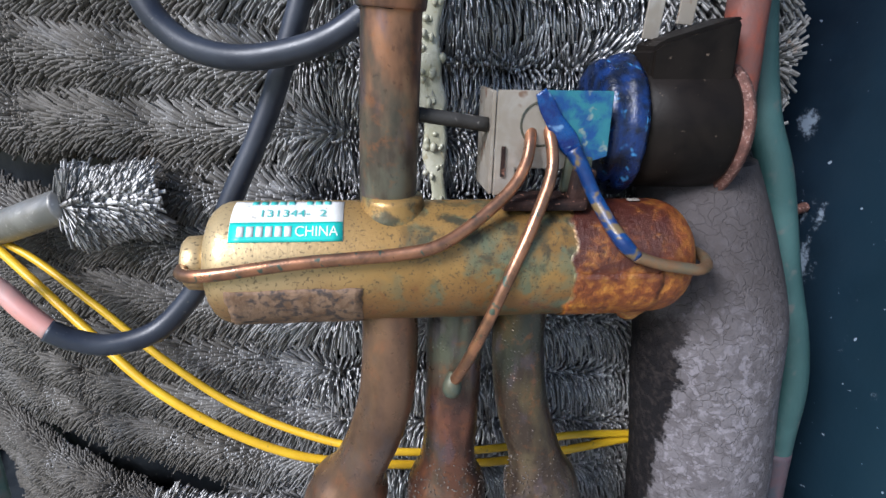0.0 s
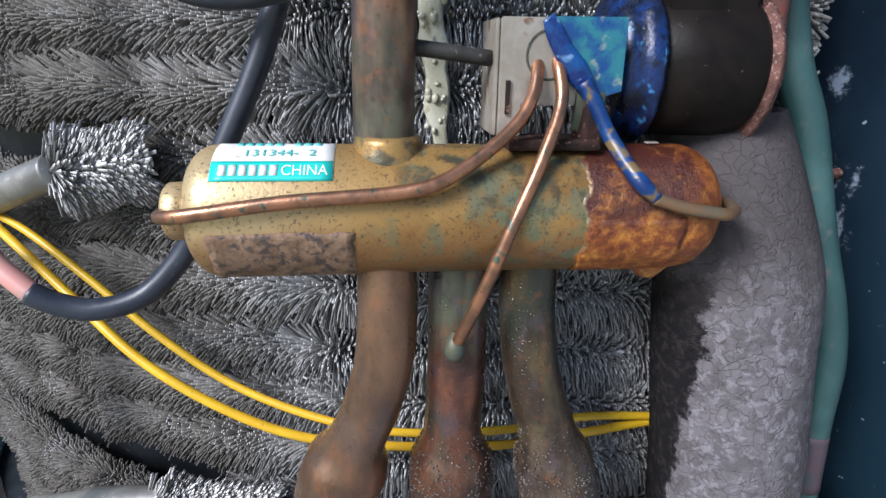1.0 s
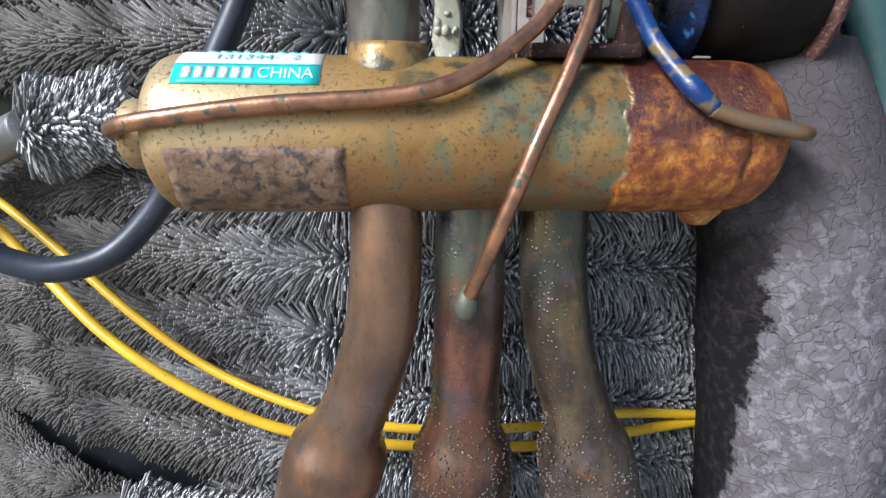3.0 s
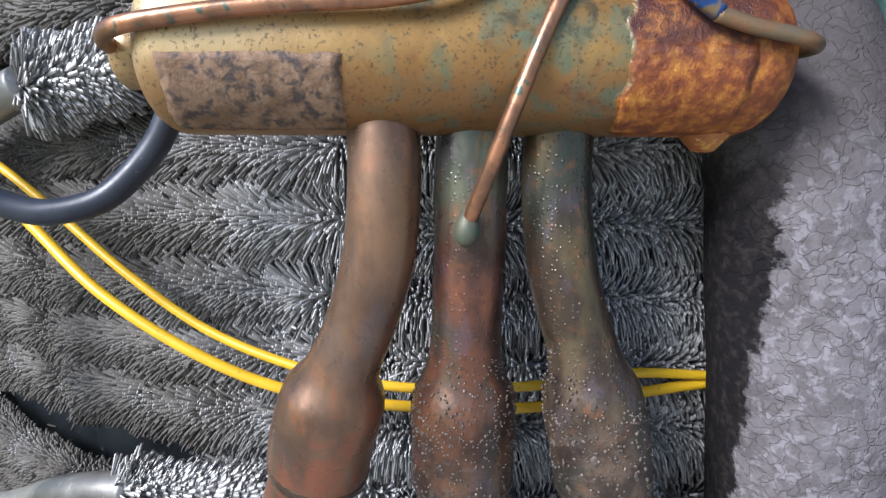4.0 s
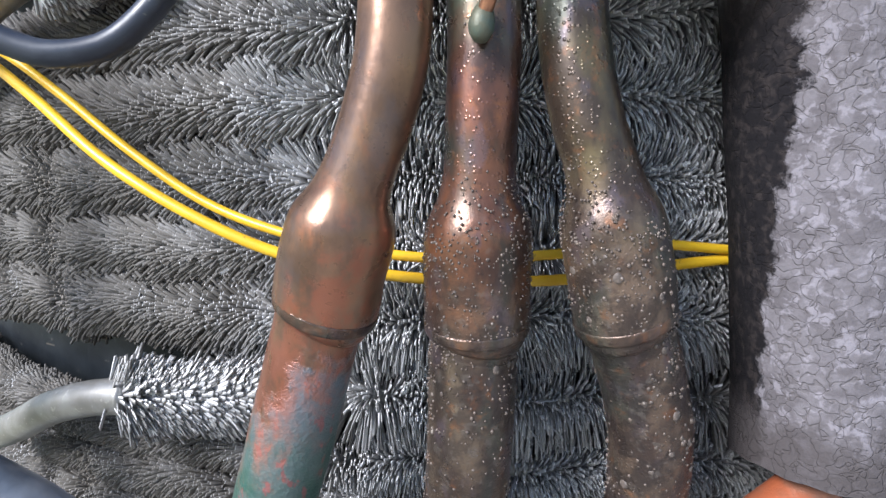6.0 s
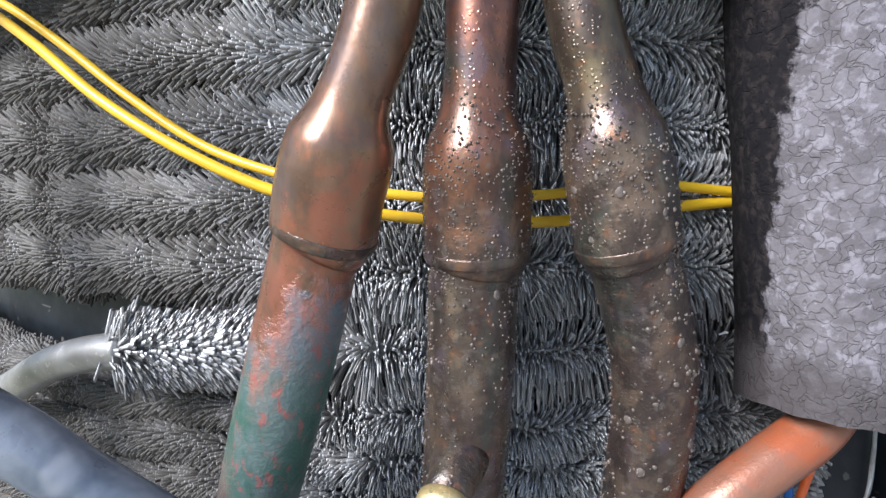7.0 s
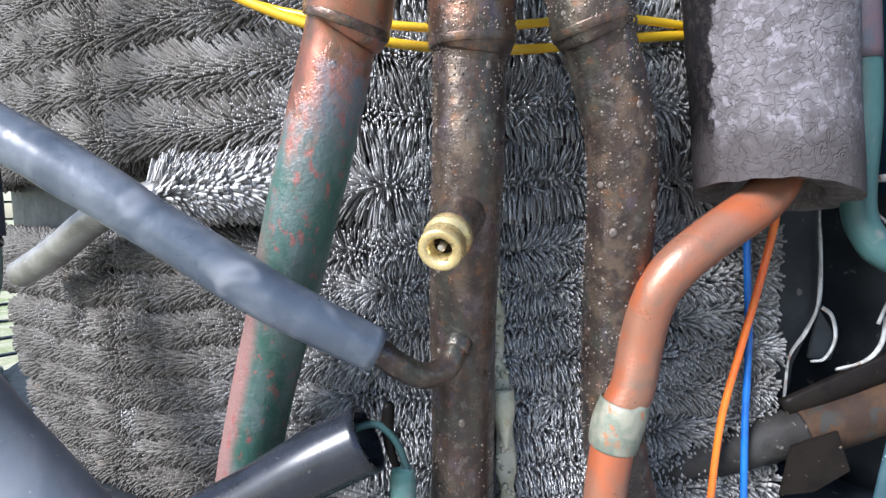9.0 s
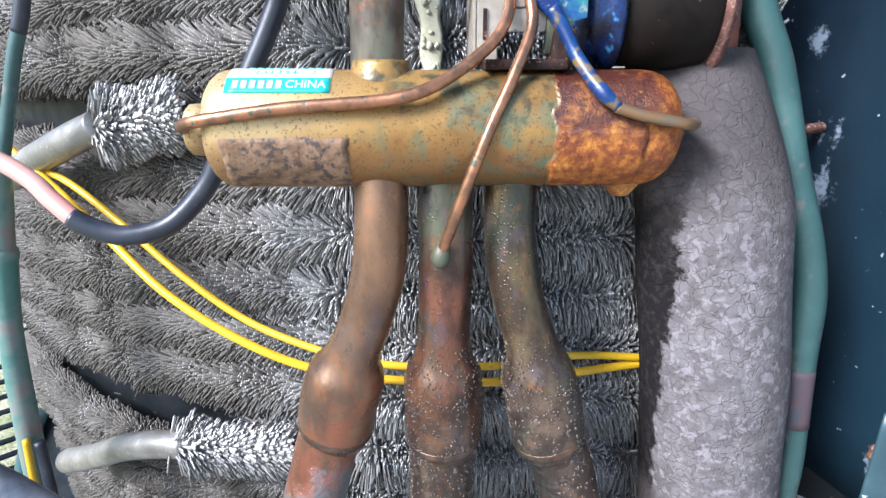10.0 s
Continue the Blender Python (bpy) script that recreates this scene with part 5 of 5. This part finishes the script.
cable("yellow_cable", "slack yellow plastic cable sagging across the coil", [("jacket", [(-0.250, 0.262, 0.548), (-0.2150, 0.2518, 0.5300), (-0.1850, 0.2418, 0.5190), (-0.1550, 0.2322, 0.5010), (-0.1250, 0.2237, 0.4800), (-0.0950, 0.2179, 0.4615), (-0.0650, 0.2129, 0.4510), (-0.0350, 0.2097, 0.4453), (-0.0050, 0.2116, 0.4425), (0.0250, 0.2140, 0.4437), (0.0550, 0.2200, 0.4460), (0.0850, 0.2260, 0.4430), (0.100, 0.2285, 0.4420), (0.125, 0.236, 0.445)], 0.0017, YELLOW, "")], "yellow cables")
cable("yellow_cable", "slack yellow plastic cable sagging lower across the coil", [("jacket", [(-0.250, 0.259, 0.556), (-0.2150, 0.2494, 0.5306), (-0.1850, 0.2347, 0.5150), (-0.1550, 0.2204, 0.4978), (-0.1250, 0.2090, 0.4770), (-0.0950, 0.2045, 0.4594), (-0.0650, 0.2045, 0.4459), (-0.0350, 0.2085, 0.4385), (-0.0050, 0.2125, 0.4350), (0.0250, 0.2160, 0.4345), (0.0550, 0.2205, 0.4375), (0.0850, 0.2270, 0.4395), (0.100, 0.2295, 0.4390), (0.125, 0.236, 0.441)], 0.0019, YELLOW, "")], "yellow cables")
cable("black_cable", "black rubber cable hanging in a loop with a pink end sleeve", [
    ("jacket", [(-0.040, 0.216, 0.68), (-0.0455, 0.214, 0.640), (-0.0498, 0.213, 0.6252), (-0.0633, 0.210, 0.5897), (-0.0787, 0.205, 0.5579), (-0.0860, 0.202, 0.540), (-0.0939, 0.200, 0.5250), (-0.1076, 0.195, 0.5110), (-0.1225, 0.190, 0.5073), (-0.1340, 0.187, 0.5105), (-0.1415, 0.185, 0.5155)], 0.0040, BLACK, ""),
    ("end_sleeve", [(-0.1400, 0.1852, 0.5145), (-0.1500, 0.187, 0.5225), (-0.1590, 0.190, 0.5290), (-0.1764, 0.194, 0.5370), (-0.2050, 0.200, 0.545)], 0.0036, PINK, "faded pink sleeve")])
cable("black_cable", "thick black rubber cable looping behind the valve", [("jacket", [(-0.112, 0.206, 0.68), (-0.104, 0.203, 0.645), (-0.0959, 0.200, 0.6242), (-0.0891, 0.199, 0.6148), (-0.0788, 0.198, 0.6089), (-0.0640, 0.198, 0.6070), (-0.0442, 0.197, 0.6107), (-0.0306, 0.1965, 0.6172), (-0.0225, 0.197, 0.6250), (-0.012, 0.198, 0.645), (-0.008, 0.20, 0.69)], 0.0041, BLACK, "")])
cable("teal_cable", "teal painted cable swelling into a wrapped splice", [
    ("upper_jacket", [(-0.150, 0.212, 0.66), (-0.1645, 0.212, 0.6013), (-0.1704, 0.212, 0.5849)], 0.0029, BLACK, "black upper jacket"),
    ("jacket", [(-0.1695, 0.212, 0.5870), (-0.1756, 0.212, 0.5730), (-0.1847, 0.212, 0.5480), (-0.1915, 0.212, 0.5300)], 0.0027, TEAL, ""),
    ("splice", [(-0.1905, 0.212, 0.5330, 0.0025), (-0.1935, 0.212, 0.5260, 0.0045), (-0.1960, 0.212, 0.5160, 0.0051), (-0.2001, 0.212, 0.4960, 0.0052), (-0.2004, 0.212, 0.4930, 0.0062), (-0.2020, 0.212, 0.4850, 0.0057), (-0.2065, 0.212, 0.4531, 0.0052), (-0.2094, 0.212, 0.4062, 0.0054), (-0.2105, 0.212, 0.380, 0.0056), (-0.211, 0.212, 0.352, 0.0049), (-0.211, 0.212, 0.340, 0.0025)], 0.006, TEAL_OLD, "flaking teal splice sleeve")])
cable("clip_wire", "yellow wire held by a black clip on the splice", [
    ("wire", [(-0.2040, 0.2040, 0.402), (-0.2045, 0.2035, 0.385), (-0.2050, 0.2035, 0.370), (-0.2075, 0.2035, 0.358), (-0.2150, 0.204, 0.3560), (-0.235, 0.206, 0.3600)], 0.0016, YELLOW, ""),
    ("clip", [(-0.2150, 0.2055, 0.3660, 0.0030), (-0.2080, 0.2030, 0.3640, 0.0038), (-0.1985, 0.2050, 0.3665, 0.0032)], 0.004, BLACK_GLOSS, "black plastic clip"),
    ("black_wire", [(-0.1990, 0.2060, 0.400), (-0.1985, 0.2055, 0.384), (-0.1985, 0.2052, 0.368)], 0.0026, BLACK, "")])
cable("orange_wire", "thin orange wire hanging from the foam", [("jacket", [(0.1230, 0.223, 0.395), (0.1218, 0.225, 0.3690), (0.1162, 0.225, 0.3426), (0.1075, 0.225, 0.3095), (0.0996, 0.224, 0.2803), (0.0944, 0.222, 0.2453), (0.092, 0.22, 0.2235)], 0.0015, ORANGE_WIRE, "")])
cable("blue_wire", "thin blue wire hanging from the foam", [("jacket", [(0.1135, 0.229, 0.395), (0.1130, 0.232, 0.3562), (0.1140, 0.232, 0.3125), (0.1110, 0.228, 0.2765), (0.1090, 0.224, 0.2460), (0.108, 0.222, 0.2235)], 0.0015, BLUE_WIRE, "")])

conduit = thing("grey_conduit", "smooth dark grey plastic conduit curving past the coil", "conduit")
part("tube", sweep([(-0.235, 0.175, 0.385, 0.0150), (-0.212, 0.168, 0.352, 0.0155), (-0.1925, 0.165, 0.3230, 0.0160), (-0.1775, 0.165, 0.3010, 0.0160), (-0.1610, 0.166, 0.2800, 0.0160), (-0.1450, 0.168, 0.2590, 0.0160), (-0.128, 0.172, 0.2400, 0.0160), (-0.112, 0.176, 0.2235, 0.0160)], 0.016, 36, 8), GREY_TUBE, conduit)

sleeve = thing("black_sleeve", "open-ended glossy black vinyl sleeve lying at an angle", "sleeve")
part("tube", sweep([(-0.135, 0.178, 0.2440, 0.0115), (-0.112, 0.178, 0.2560, 0.0118), (-0.0876, 0.179, 0.2680, 0.0120), (-0.0635, 0.180, 0.2815, 0.0123), (-0.0420, 0.181, 0.2915, 0.0124)], 0.0125, 32, 8, hollow=0.02), BLACK_GLOSS, sleeve)
splice = cable("wire_splice", "greenish twisted wire splice with crimped ends", [
    ("crimp", [(-0.0357, 0.190, 0.3012, 0.0014), (-0.0358, 0.190, 0.2992, 0.0023), (-0.0365, 0.190, 0.2908, 0.0024), (-0.0356, 0.190, 0.2820, 0.0018), (-0.0330, 0.190, 0.2745, 0.0015)], 0.002, PLASTIC, "dark crimp"),
    ("strand", [(-0.0480, 0.186, 0.2930), (-0.0420, 0.1875, 0.2938), (-0.0375, 0.188, 0.2920), (-0.0324, 0.1885, 0.2851), (-0.0295, 0.189, 0.2755)], 0.0014, TEAL, ""),
    ("boot", [(-0.0310, 0.190, 0.2765, 0.0030), (-0.0313, 0.190, 0.2735, 0.0046), (-0.0318, 0.190, 0.2600, 0.0050), (-0.0320, 0.190, 0.2240, 0.0050)], 0.005, TEAL_OLD, "grey-green boot")])


def debris():
    """Loose pale fin clippings caught on the coil."""
    r = random.Random(21)
    bm = bmesh.new()
    spots = [(-0.0918, 0.5033), (-0.1195, 0.4773), (-0.060, 0.484), (-0.052, 0.500), (-0.128, 0.528), (-0.075, 0.4690), (-0.065, 0.468), (0.06, 0.505)]
    spots += [(r.uniform(-0.2, 0.1), r.uniform(0.26, 0.62)) for _ in range(34)]
    for x, z in spots:
        y = COIL_Y - math.sqrt((COIL_R + 0.0128) ** 2 - (x - COIL_X) ** 2)
        block((r.uniform(0.0016, 0.0036), 0.0003, r.uniform(0.0006, 0.0011)), (x, y, z), (r.uniform(-30, 30), r.uniform(-90, 90), r.uniform(-30, 30)), bm=bm)
    tagged(part("fin_clippings", bm, FIN_TIP, smooth=False), "loose pale aluminium clippings caught on the fins", "debris", kind="stuff")


debris()
